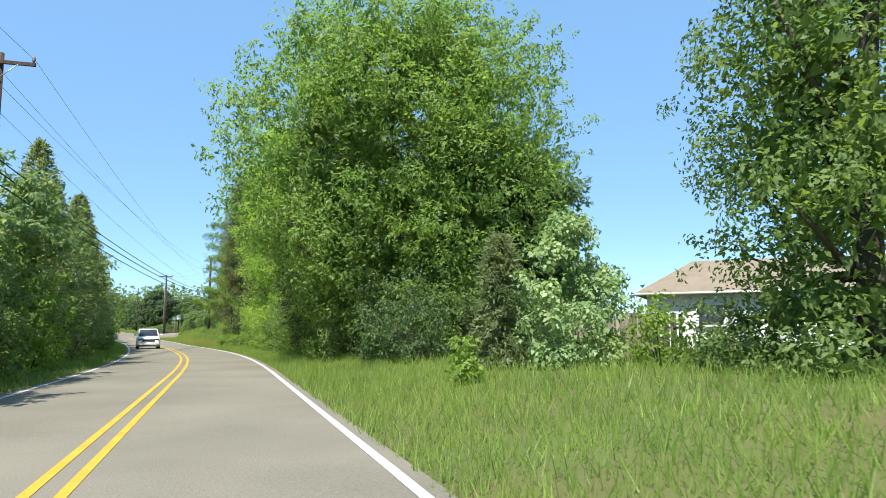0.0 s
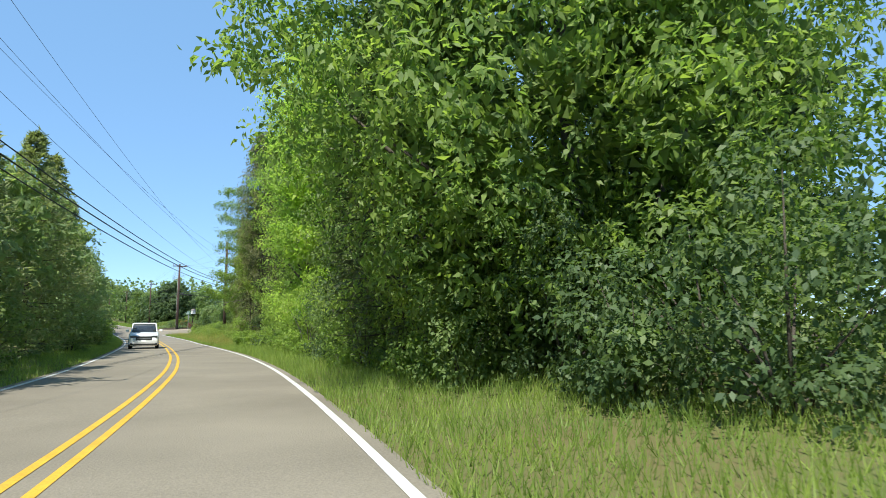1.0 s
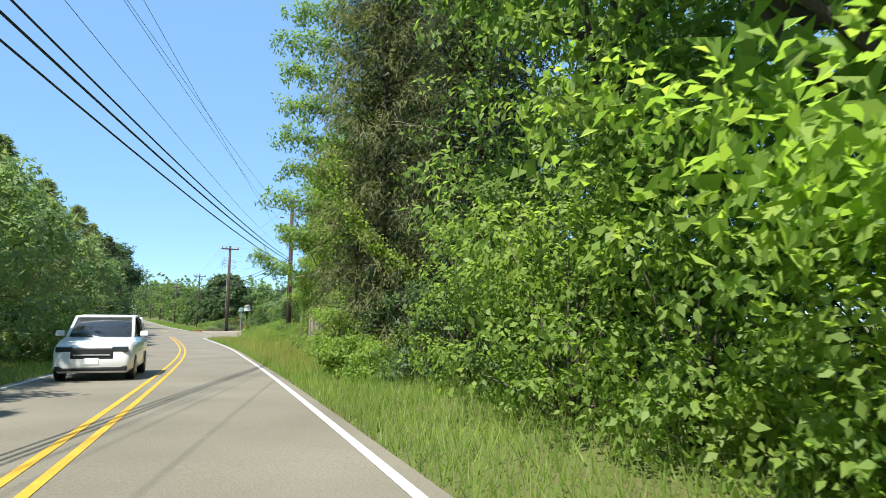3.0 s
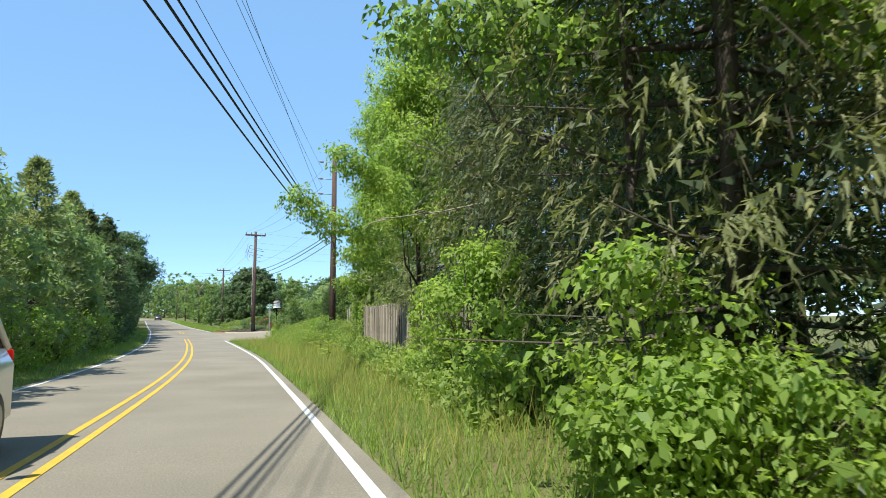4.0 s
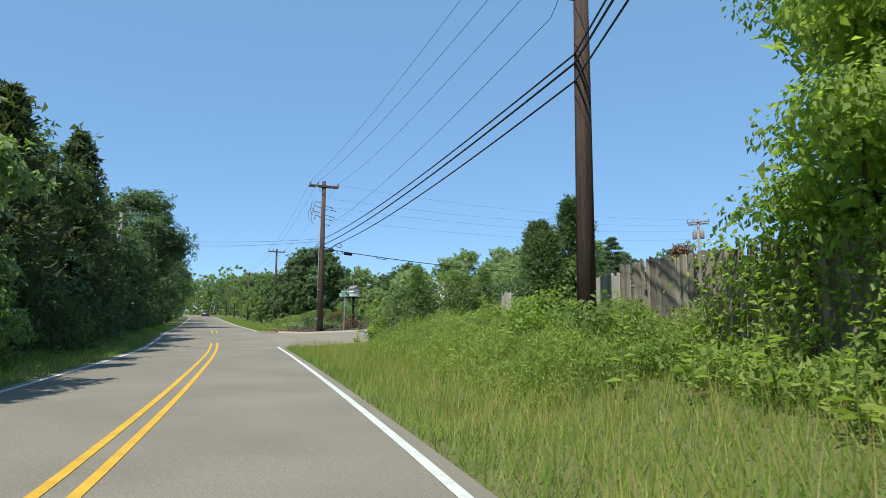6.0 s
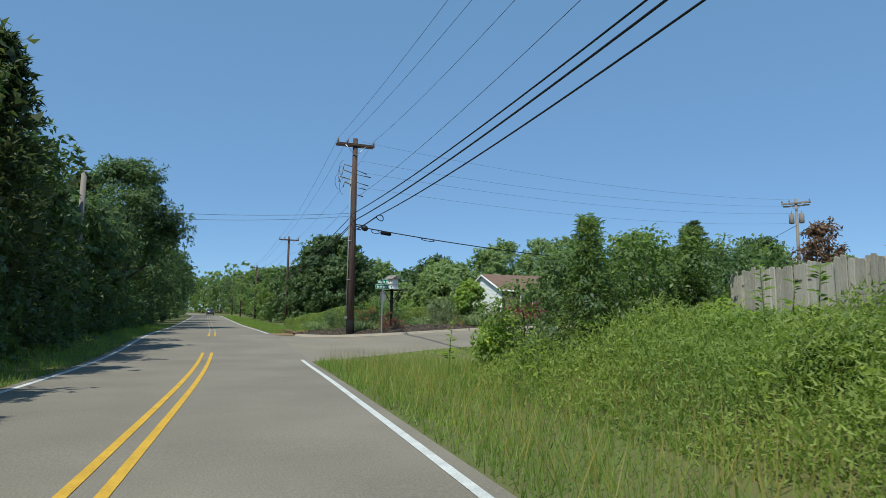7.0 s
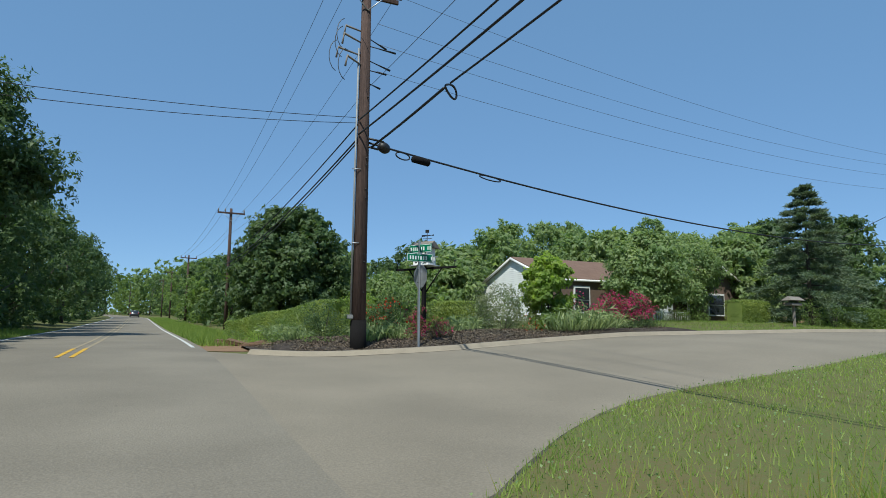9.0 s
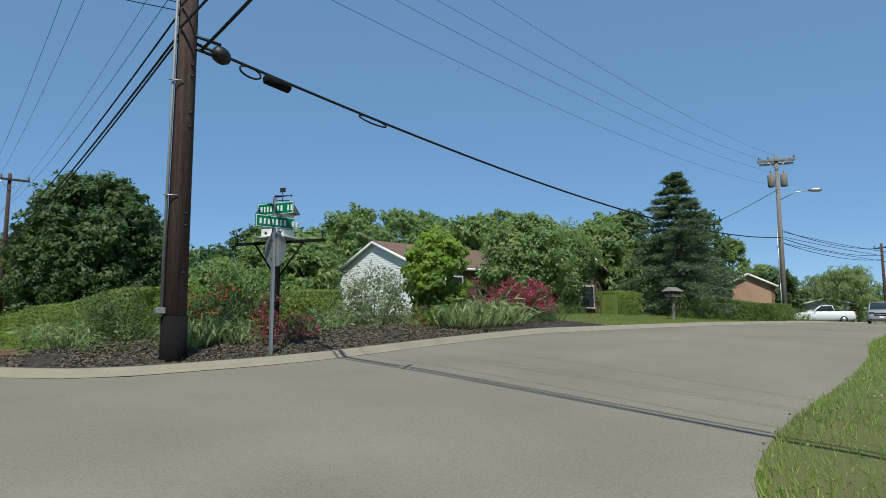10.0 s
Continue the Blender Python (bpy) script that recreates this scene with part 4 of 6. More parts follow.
def build_poles():
    p = pole(0.83, 33.2, 10.35, "tall brown utility pole with tarred foot at the street corner", 0.18, 2.0, double=True)
    part("tar_band", tubes("tar_band", [([(0, 0, -0.2), (0, 0, 0.88)], [0.215, 0.212])], M["tarred"], 16), p, "black tarred foot")
    part("conduit", tubes("conduit", [([(-0.24, -0.06, 0.9), (-0.23, -0.06, 4), (-0.2, -0.05, 8.3)], 0.026)], M["galvanised"], 8), p, "grey metal cable conduit")
    part("ground_box", box("ground_box", (0.14, 0.1, 0.1), M["galvanised"], 0.01, (-0.25, -0.06, 0.92)), p)
    for z in (1.6, 2.4, 2.6, 4.1, 4.35, 5.0, 5.2, 6.9):
        part("bolt", tubes("bolt", [([(0.05, -0.22, z), (0.05, -0.15, z)], 0.022)], M["black"], 6), p)
    for z in (2.9, 4.9):
        part("strap", tubes("strap", [([(-0.3, -0.08, z), (-0.1, -0.17, z)], 0.014)], M["steel"], 5), p)
    for z, ox in ((5.78, 0.55), (5.55, 0.4)):
        part("bracket", tubes("bracket", [([(0.1, -0.1, z), (ox, -0.12, z - 0.05)], 0.03)], M["black"], 6), p)
    for k, (z, ln, a) in enumerate(((8.7, 0.75, 20), (8.45, 0.85, -12), (8.05, 0.8, 10), (7.75, 0.6, -15), (7.4, 0.5, 12))):
        d = Vector((math.cos(radians(a)), math.sin(radians(a)), -0.18))
        part("standoff", tubes("standoff", [([Vector((0, 0, z)), Vector((0, 0, z)) + d * ln * 0.4, Vector((0, 0, z)) + d * ln], [0.016, 0.014, 0.03])], M["black"], 6), p)
    for k, (z, ln, a) in enumerate(((8.9, 0.55, 170), (8.55, 0.65, 190), (8.2, 0.75, 175), (7.9, 0.6, 200))):
        d = Vector((math.cos(radians(a)), math.sin(radians(a)), 0.1))
        e = Vector((0, 0, z)) + d * ln
        part("cutout", tubes("cutout", [([Vector((0, 0, z - 0.1)), e, e + Vector((-0.05, 0, -0.3))], [0.02, 0.035, 0.03])], M["pole_grey"], 7), p)
        loop = [e + Vector((-0.25 * math.sin(q), 0, -0.25 + 0.45 * math.cos(q))) for q in np.linspace(0.2, 2.9, 8)]
        part("jumper", tubes("jumper", [(loop, 0.011)], M["wire"], 5), p)
    pole(1.25, 65.1, 8.75, "brown utility pole with crossarm beside the road", 0.13, 1.9)
    q = pole(-0.08, 0.0, 10.25, "weathered brown utility pole standing in the grassy verge", 0.17, 0)
    for z in (9.75, 8.8, 7.95, 6.9):
        part("standoff_arm", tubes("standoff_arm", [([(-0.1, 0, z), (-0.75, 0, z - 0.02)], 0.016)], M["steel"], 5), q)
        part("insulator", tubes("insulator", [([(-0.62, 0, z), (-0.74, 0, z), (-0.78, 0, z), (-0.9, 0, z)], [0.03, 0.06, 0.06, 0.03])], M["pole_grey"], 8), q)
    pole(-22.5, -61.5, 10.4, "brown utility pole with crossarm among the roadside trees", 0.16, 2.2, turn=-18)
    pole(-11.4, 31.8, 7.1, "grey utility pole among the roadside cedars", 0.15, 0, wood="pole_grey")
    r = pole(38.4, 39.0, 10.4, "grey utility pole with transformers beside the side street", 0.145, 2.1, wood="pole_grey", turn=-58, double=True)
    part("upper_arm", box("upper_arm", (1.9, 0.1, 0.12), M["pole_grey"], 0.01, (0, 0, 9.75)), r)
    for sx in (-1, 1):
        can = part("transformer", tubes("transformer", [([(0.36 * sx, -0.1, 8.35), (0.36 * sx, -0.1, 8.4), (0.36 * sx, -0.1, 9.1), (0.36 * sx, -0.1, 9.18)], [0.15, 0.2, 0.2, 0.12])], M["pole_grey"], 14), r, "grey can transformer")
        part("bushing", tubes("bushing", [([(0.36 * sx, -0.1, 9.14), (0.36 * sx, -0.1, 9.45)], [0.04, 0.025])], M["pole_grey"], 7), can)
    lamp = part("lamp_arm", tubes("lamp_arm", [([(0.1, 0, 7.55), (0.9, -0.1, 7.95), (1.7, -0.2, 8.0)], 0.03)], M["steel"], 7), r)
    part("lamp_head", tubes("lamp_head", [([(1.62, -0.19, 8.0), (1.85, -0.22, 8.02), (2.2, -0.26, 8.0), (2.35, -0.28, 7.98)], [0.05, 0.13, 0.14, 0.05])], M["steel"], 10), lamp, "grey street lamp head")
    for z in (2.4, 6.0):
        part("riser", tubes("riser", [([(-0.2, -0.05, 0.2), (-0.19, -0.05, z)], 0.035)], M["steel"], 7), r)
    pole(64.5, 41.2, 7.2, "far utility pole on the side street", 0.14, 2.0, turn=60)
    for y, h in ((98, 8), (140, 8.5), (185, 9)):
        pole(0.6, y, h, "distant utility pole along the road", 0.13, 1.8)


def build_wires():
    LP, TP, P, PF = (-22.5, -61.5), (-0.08, 0.0), (0.83, 33.2), (1.2, 65.1)
    for i, (zl, zt, zp, zf, r) in enumerate(((6.9, 6.2, 6.75, 6.2, 0.02), (6.5, 6.02, 6.35, 5.7, 0.024), (6.1, 5.66, 6.25, 5.4, 0.02))):
        ox = 0.16
        span("cable", "thick black telephone cable between utility poles", (LP[0] + ox, LP[1], zl), (TP[0] - ox, TP[1], zt), 0.9, r)
        if i < 2:
            span("cable", "thick black telephone cable between utility poles", (TP[0] - ox, TP[1], zt), (P[0] - ox, P[1] - 0.1, zp), 0.38, r)
        span("cable", "thick black telephone cable between utility poles", (P[0] - ox, P[1], zp - 0.1), (PF[0] - ox, PF[1], zf), 0.4, r)
    for i, (xl, zt, xp, zp) in enumerate(((-1.0, 9.75, -0.95, 10.45), (-0.45, 8.8, -0.45, 10.45), (1.0, 7.95, 0.95, 10.45), (0.0, 6.9, 0.0, 7.6))):
        a = (LP[0] + xl, LP[1] - 0.2, 10.35 if i < 3 else 8.5)
        b = (-0.76, 0.0, zt + 0.06 - 0.3 + 0.18)
        c = (P[0] + xp, P[1] - 0.15, zp + 0.3 if i < 3 else zp)
        d = (PF[0] + xp * 0.9, PF[1], 9.65 if i < 3 else 7.9)
        for u, v, sag in ((a, b, 0.9), (b, c, 0.45), (c, d, 0.5)):
            span("power_line", "thin bare power line between utility poles", u, v, sag, 0.007, "wire")
        span("power_line", "thin bare power line between utility poles", d, (0.6 + xp * 0.9, 98, 9.6 if i < 3 else 8.2), 0.5, 0.009, "wire")
        span("power_line", "thin bare power line between utility poles", a, (a[0] - 16, a[1] - 42, a[2] + 0.4), 0.6, 0.007, "wire")
    # street-crossing lines
    span("cable", "thin black service wire across the road", (0.7, 33.2, 6.85), (-11.4, 31.8, 6.0), 0.2, 0.008)
    span("cable", "thin black service wire across the road", (0.7, 33.2, 6.7), (-11.4, 31.8, 5.75), 0.25, 0.008)
    a, b = Vector((1.0, 33.25, 6.2)), Vector((38.2, 38.9, 6.5))
    span("cable", "heavy black cable across the side street", a, b, 0.95, 0.028, n=40)
    at = lambda t: a.lerp(b, t) - Vector((0, 0, 3.8 * t * (1 - t)))
    for z1, z2 in ((10.75, 11.6), (9.7, 11.1), (9.1, 10.5), (8.3, 9.7)):
        span("power_line", "thin bare power line across the side street", (1.2, 33.3, z1), (38.3, 38.9, z2), 0.7, 0.0055, "wire")
    span("cable", "black service wire from the pole to the house", (38.2, 38.9, 9.5), (29.0, 46.5, 4.6), 0.5, 0.018)
    for z1, z2 in ((7.0, 8.0), (6.5, 7.4), (6.2, 7.0)):
        span("cable", "black cable along the side street", (38.5, 39, z1), (64.5, 41.2, z2), 0.4, 0.02)
    for dx, z2 in ((20, 3.6), (13, 4.0), (16, 3.8)):
        span("cable", "service drop running down to a house", (38.5, 39, 8.2 - 0.1 * dx), (38.5 + dx, 30, z2 + 1), 0.4, 0.014)
    # splice cases and slack loops on the cables
    d0 = at(0.013) + Vector((0, 0, -0.02))
    c0 = tagged(part("splice_closure", tubes("splice_closure", [([d0 + Vector((0.17 * q, 0.05 * q, -0.06 * q)) for q in (-1, -0.85, -0.4, 0.1, 0.55, 0.85, 1)], [0.05, 0.11, 0.15, 0.155, 0.13, 0.08, 0.03])], M["black"], 14)), "black dome splice closure hung from the cable", "splice case")
    c1 = tagged(part("splice_case", tubes("splice_case", [([at(0.037) - Vector((0, 0, 0.1)), at(0.038) - Vector((0, 0, 0.1)), at(0.052) - Vector((0, 0, 0.1)), at(0.053) - Vector((0, 0, 0.1))], [0.05, 0.1, 0.1, 0.05])], M["tarred"], 10)), "black cylindrical splice case hung below the cable", "splice case")
    ring = lambda t, l, w: [at(t + l * math.cos(q) / 2) + Vector((0, 0, w * math.sin(q) - w)) for q in np.linspace(0, 2 * math.pi, 20)]
    for t, l, w in ((0.029, 0.012, 0.1), (0.112, 0.022, 0.06)):
        tagged(part("slack_loop", tubes("slack_loop", [(ring(t, l, w), 0.02)], M["cable"], 6)), "coiled loop of black slack cable", "cable")
    lc = Vector((0.86, 27.8, 5.78))
    oval = [lc + Vector((0.2 * math.cos(q), 0.16 * math.cos(q), 0.12 * math.sin(q) * (1 + 0.4 * math.cos(q)))) for q in np.linspace(0, 2 * math.pi, 24)]
    tagged(part("slack_loop", tubes("slack_loop", [(oval, 0.022)], M["cable"], 6)), "oval storage loop of black cable", "cable")
    span("cable", "heavy black cable between poles", (-0.24, 0.0, 5.66), (0.75, 27.6, 5.85), 0.3, 0.02)
    span("cable", "heavy black cable between poles", (0.75, 27.9, 5.85), (1.05, 33.1, 6.05), 0.02, 0.03)


# The weathered fence along the verge
def fence_x(y):
    return -2.0 + 0.205 * (y + 14.4)


def build_fence():
    top = thing("fence", "weathered grey wooden fence with leaning uneven boards", "fence")
    rng = np.random.default_rng(3)
    me = []
    for k in range(5):
        bm = bmesh.new()
        w, h = 0.106 + 0.005 * (k % 3), 1.75 + 0.014 * k
        v = [(-0.011, -w / 2, 0), (-0.011, w / 2, 0), (-0.011, w / 2, h - 0.03 - 0.02 * (k % 2)), (-0.011, w * 0.3, h), (-0.011, -w * 0.35, h - 0.008 * k), (-0.011, -w / 2, h - 0.035)]
        f = bm.faces.new([bm.verts.new(p) for p in v])
        g = bmesh.ops.extrude_face_region(bm, geom=[f])
        bmesh.ops.translate(bm, vec=(0.022, 0, 0), verts=[e for e in g["geom"] if isinstance(e, bmesh.types.BMVert)])
        me.append(bm_mesh("board", bm, M["fence_wood"]))
    turn = -math.degrees(math.atan(0.205))
    pale = [q.copy() for q in me]
    for q in pale:
        q.materials[0] = M["fence_pale"]
    old, far = top, thing("fence", "pale weathered board fence with a level top", "fence")
    y, i, lean = -24.4, 0, 0.0
    while y < 10.0:
        new_run = y > 0.5
        top = far if new_run else old
        if i % 24 == 0:
            lean = rng.normal(0, 0.5)
        if not -13.92 < y < -13.78:
            x = fence_x(y)
            part("board", (pale if new_run else me)[int(rng.integers(5))], top, at=pose(x + rng.normal(0, 0.014), y, lz(x, y) - 0.02 + rng.normal(0, 0.02) - 0.2 * new_run, lean * (not new_run) + rng.normal(0, 0.35), rng.normal(0, 0.6), turn + rng.normal(0, 1.2)))
        y += 0.101 + abs(rng.normal(0, 0.003))
        i += 1
    for z in (0.45, 1.3):
        for y0 in np.arange(-24.4, 9.9, 2.4):
            top = far if y0 > 0.3 else old
            y1 = min(y0 + 2.38, 10.0)
            a, b = Vector((fence_x(y0) + 0.05, y0, lz(fence_x(y0), y0) + z)), Vector((fence_x(y1) + 0.05, y1, lz(fence_x(y1), y1) + z))
            part("rail", tubes("rail", [([a, b], 0.04)], M["fence_wood"], 4), top)
    for y0 in np.arange(-24.4, 10.1, 2.4):
        top = far if y0 > 0.3 else old
        x = fence_x(y0) + 0.13
        part("post", box("post", (0.09, 0.09, 1.65), M["fence_wood"], 0.006, (x, float(y0), lz(x, y0) - 0.1)), top)
    # a second fence by the first house
    top = thing("fence", "grey wooden board fence before a tan-roofed house", "fence")
    for i in range(26):
        t = i / 79
        x, y = -8.5 + 9 * t, -73.6 - 4.2 * t
        part("board", me[i % 5], top, at=pose(x, y, lz(x, y) - 0.5, rng.normal(0, 0.8), rng.normal(0, 0.8), 65 + rng.normal(0, 3)))
    for z in (0.4, 1.25):
        part("rail", tubes("rail", [([(-8.5, -73.55, lz(-8.5, -73.6) + z - 0.4), (-5.6, -74.95, lz(-5.6, -75) + z - 0.4)], 0.035)], M["fence_wood"], 4), top)


build_right_woods()
build_hanging_vine()
build_left_woods()
build_background_right()
build_poles()
build_wires()
build_fence()


# Verges, thicket and weeds
def build_verges():
    rng = np.random.default_rng(31)
    a = off_road(rng, 82000, -88, 20, 3.1, 6.8, 1)
    g = np.c_[rng.uniform(-18, -3, 16000), rng.uniform(-84, -71, 16000)]
    tuft_field("side_grass", "rough green grass before the house", g[g[:, 0] > lane(g[:, 1]) + 6.5], 0.3, 0.02, "grass", 7)
    a = a[(a[:, 0] < fence_x(a[:, 1]) - 0.1) | (a[:, 1] < -29)]
    tuft_field("verge_grass", "tall green grass along the right verge", a, 0.26, 0.016, "grass", 1)
    b = off_road(rng, 6000, -30, 20, 3.3, 6.4, 1)
    b = b[b[:, 0] < fence_x(b[:, 1]) - 0.05]
    tuft_field("seed_grass", "tall dry seeding grass in the verge", b, 0.55, 0.012, "grass_dry", 2, lean=0.25)
    tuft_field("left_grass", "green grass along the left verge under the trees", off_road(rng, 46000, -88, 60, 3.05, 5.6, -1), 0.2, 0.015, "grass", 3)
    x = rng.uniform(-2.9, 26, 52000)
    y = near_edge(x) - rng.uniform(0.0, 1.0, len(x)) ** 1.4 * 11
    k = (x > lane(y) + 3.1) & (y > 10)
    tuft_field("corner_lawn", "mown green grass on the street corner", np.c_[x, y][k], 0.1, 0.013, "lawn", 4)
    c = np.c_[x, y][k][:2500]
    z = land(c[:, 0], c[:, 1]) + 0.11
    ob = part("clover", leaf_mesh("clover", np.c_[c, z], ball(rng, len(c)), 0.03, 0.03, M["leaf_pale"], rng))
    tagged(ob, "white clover flowers in the mown grass", "flowers", kind="stuff")
    x = rng.uniform(13.6, 48, 34000)
    y = far_edge(x) + 0.25 + rng.uniform(0, 1, len(x)) ** 1.2 * 9
    tuft_field("house_lawn", "mown green front lawn behind the kerb", np.c_[x, y], 0.1, 0.016, "grass", 5)
    d = off_road(rng, 26000, 38, 150, 3.1, 6.0, 1)
    d = d[(d[:, 1] > 47) | (d[:, 0] < -1.2)]
    tuft_field("far_verge_grass", "green grass beside the far road", d, 0.3, 0.03, "grass", 6)


def weed(x, y, h, seed, label="tall leafy weed standing in the grass", leaf="weed_leaf"):
    """A single upright weed: a stalk with pairs of long leaves."""
    rng = np.random.default_rng(seed)
    top = thing("weed", label, "weed", pose(x, y, lz(x, y)), "tall weeds in the verge")
    w = rng.normal(0, 0.06 * h, 2)
    pts = [Vector((w[0] * u * u, w[1] * u * u, h * u)) for u in np.linspace(-0.05, 1, 6)]
    part("stalk", tubes("stalk", [(pts, [0.012, 0.011, 0.01, 0.009, 0.007, 0.004])], M["leaf_mid"], 5), top)
    n = int(26 * h)
    u = rng.uniform(0.25, 1.0, n)
    base = np.c_[w[0] * u * u, w[1] * u * u, h * u]
    ang = np.arange(n) * 2.4
    way = unit(np.c_[np.cos(ang), np.sin(ang), 0.25 + 0.5 * (u - 0.6)])
    ln = 0.24 * (1.25 - 0.75 * u) * rng.uniform(0.7, 1.2, n)
    part("foliage", leaf_mesh("foliage", base, way, ln, ln * 0.32, M[leaf], rng, roll=3), top)


def build_thicket():
    for i, (x, y, h, r, leaf) in enumerate(((-0.2, 12.0, 1.8, 1.1, "leaf_mid"), (0.1, 10.6, 2.2, 1.3, "leaf_dark"), (2.4, 12.2, 2.5, 1.5, "leaf_mid"), (1.6, 8.3, 0.9, 1.2, "leaf_bright"), (4.2, 12.6, 2.4, 1.6, "leaf_dark"), (4.6, 11.2, 2.6, 1.6, "leaf_mid"), (-0.6, 12.3, 1.0, 0.7, "leaf_bright"), (2.8, 13.2, 1.9, 1.3, "leaf_mid"), (1.5, 10.7, 2.5, 1.5, "leaf_mid"), (3.2, 10.6, 2.3, 1.3, "leaf_dark"), (0.2, 5.4, 0.7, 0.9, "leaf_mid"), (-0.2, 1.2, 1.3, 1.0, "leaf_bright"), (-0.6, -1.4, 1.2, 1.0, "leaf_mid"), (0.9, 2.2, 2.0, 1.0, "leaf_mid"))):
        bush(x, y, h, r, "dense tangled thicket bush on the grassy bank", leaf=leaf, n=5000 if h > 1.8 else 2600, size=0.09, seed=400 + i, name="thicket_bush", group="thicket on the bank", count=40, lump=0.26, extra=("petal_yellow", 0.008, 0.07) if i in (0, 6) else None)
    conifer(-0.1, 9.9, 2.6, 0.55, "young spruce rising out of the thicket", leaf="leaf_mid", n=6500, seed=430, size=0.075, name="young_spruce", tiers=16, taper=1.1, ragged=0.4, layer=0.7)
    conifer(2.6, 10.5, 2.5, 0.6, "young spruce rising out of the thicket", leaf="leaf_mid", n=6500, seed=431, size=0.075, name="young_spruce", tiers=16, taper=1.1, ragged=0.4, layer=0.7)
    for k, (x, y, h, r) in enumerate(((0.35, 2.3, 2.5, 0.62), (0.95, 3.6, 2.95, 0.72), (1.6, 4.8, 2.9, 0.62), (1.3, 2.6, 3.4, 0.76))):
        conifer(x, y, h, r, "dense pointed arborvitae in the verge", leaf="leaf_dark", n=13000, seed=432 + k, size=0.095, name="arborvitae", tiers=26, flat=1.8, taper=0.72, ragged=0.12, group="arborvitae by the fence")
    rng = np.random.default_rng(44)
    for i in range(34):
        y = rng.uniform(-1, 11) if i < 22 else rng.uniform(-27, 0)
        lo = float(lane(y)) + 4.9
        x = rng.uniform(lo, min(fence_x(y) - 0.3, lo + 3.6))
        weed(float(x), float(y), float(rng.uniform(0.6, 1.25)), 500 + i)
    for i, (x, y, h) in enumerate(((1.3, 7.6, 1.5), (0.6, 6.2, 1.35), (0.3, 5.0, 1.45), (1.0, 6.9, 1.2), (-0.5, 3.6, 1.3), (0.1, 4.1, 1.2), (-1.0, 2.6, 1.1))):
        weed(x, y, h, 570 + i, leaf="leaf_mid")
    weed(-1.23, 13.5, 1.15, 560, "tall leafy weed standing alone in the mown grass")
    weed(-0.4, 13.6, 0.7, 561)
    # leafy growth over the bank
    n = 90000
    y = rng.uniform(-3, 12.2, n)
    lo = lane(y) + 4.7
    x = lo + rng.uniform(0, 1, n) ** 0.8 * np.maximum(fence_x(y) - lo, 1.5)
    lump = 0.35 + 0.65 * (0.5 + 0.5 * np.sin(x * 2.3 + 1.1 * np.sin(y * 1.7)) * np.cos(y * 2.1 + x))
    h = rng.uniform(0, 1, n) ** 0.6 * lump * 1.1 * np.clip((x - lo + 0.3) / 1.2, 0.1, 1) * np.clip((12.6 - y) / 2.5, 0.15, 1)
    b = np.c_[x, y, land(x, y) + h]
    tagged(part("bank_weeds", leaf_mesh("bank_weeds", b, unit(rng.normal(0, 0.7, (n, 3)) + (0, 0, 0.6)), rng.uniform(0.05, 0.11, n), 0.024, M["weed_leaf"], rng, blade=True)), "rank bright green weeds covering the bank", "weeds", kind="stuff")
    # growth along the foot of the fence
    n = 22000
    y = rng.uniform(-28, 9.5, n)
    x = fence_x(y) - rng.uniform(0.05, 1.3, n)
    h = rng.uniform(0.02, 0.55, n) * (0.55 + 0.45 * np.sin(y * 1.9) ** 2)
    b = np.c_[x, y, land(x, y) + h]
    a = unit(rng.normal(0, 1, (n, 3)) + (0, 0, 0.5))
    tagged(part("fence_weeds", leaf_mesh("fence_weeds", b, a, 0.11, 0.07, M["weed_leaf"], rng, blade=True)), "low leafy weeds and creeper along the fence foot", "weeds", kind="stuff")
    n = 2600
    y = np.concatenate([rng.normal(c, s, n // 5) for c, s in ((-5.9, 0.35), (-4.6, 0.5), (-18.7, 0.3), (-3.4, 0.7), (-20.5, 0.6))])
    z = rng.uniform(0.1, 1.9, len(y))
    x = fence_x(y) - 0.04 - rng.uniform(0, 0.16, len(y))
    tagged(part("fence_vines", leaf_mesh("fence_vines", np.c_[x, y, land(x, y) + z], unit(rng.normal(0, 1, (len(y), 3)) + (-0.6, 0, -0.5)), 0.12, 0.075, M["leaf_bright"], rng)), "green vines climbing the weathered fence", "vines", kind="stuff")


# The corner garden
def iris_clump(x, y, h, r, seed, label="clump of sword-leaved irises in the mulch", n=95):
    rng = np.random.default_rng(seed)
    b = np.c_[rng.normal(0, r * 0.5, (n, 2)), np.zeros(n)]
    a = unit(np.c_[b[:, :2] * 0.55 / r + rng.normal(0, 0.3, (n, 2)), np.ones(n)])
    top = thing("iris_clump", label, "flowering plant", pose(x, y, lz(x, y) + 0.22), "plants in the corner garden")
    k = h * rng.uniform(0.35, 0.8, n)
    tip = b + a * k[:, None] * 0.94
    out = unit(np.c_[a[:, :2] * 2.2 + rng.normal(0, 0.25, (n, 2)), rng.uniform(-0.9, 0.5, n)])
    pick = rng.random(n) < 0.7
    part("leaf_tuft", leaf_mesh("leaf_tuft", np.r_[b, tip[pick]], np.r_[a, out[pick]], np.r_[k, k[pick] * 0.45], 0.045, M["iris"], rng, roll=0), top)


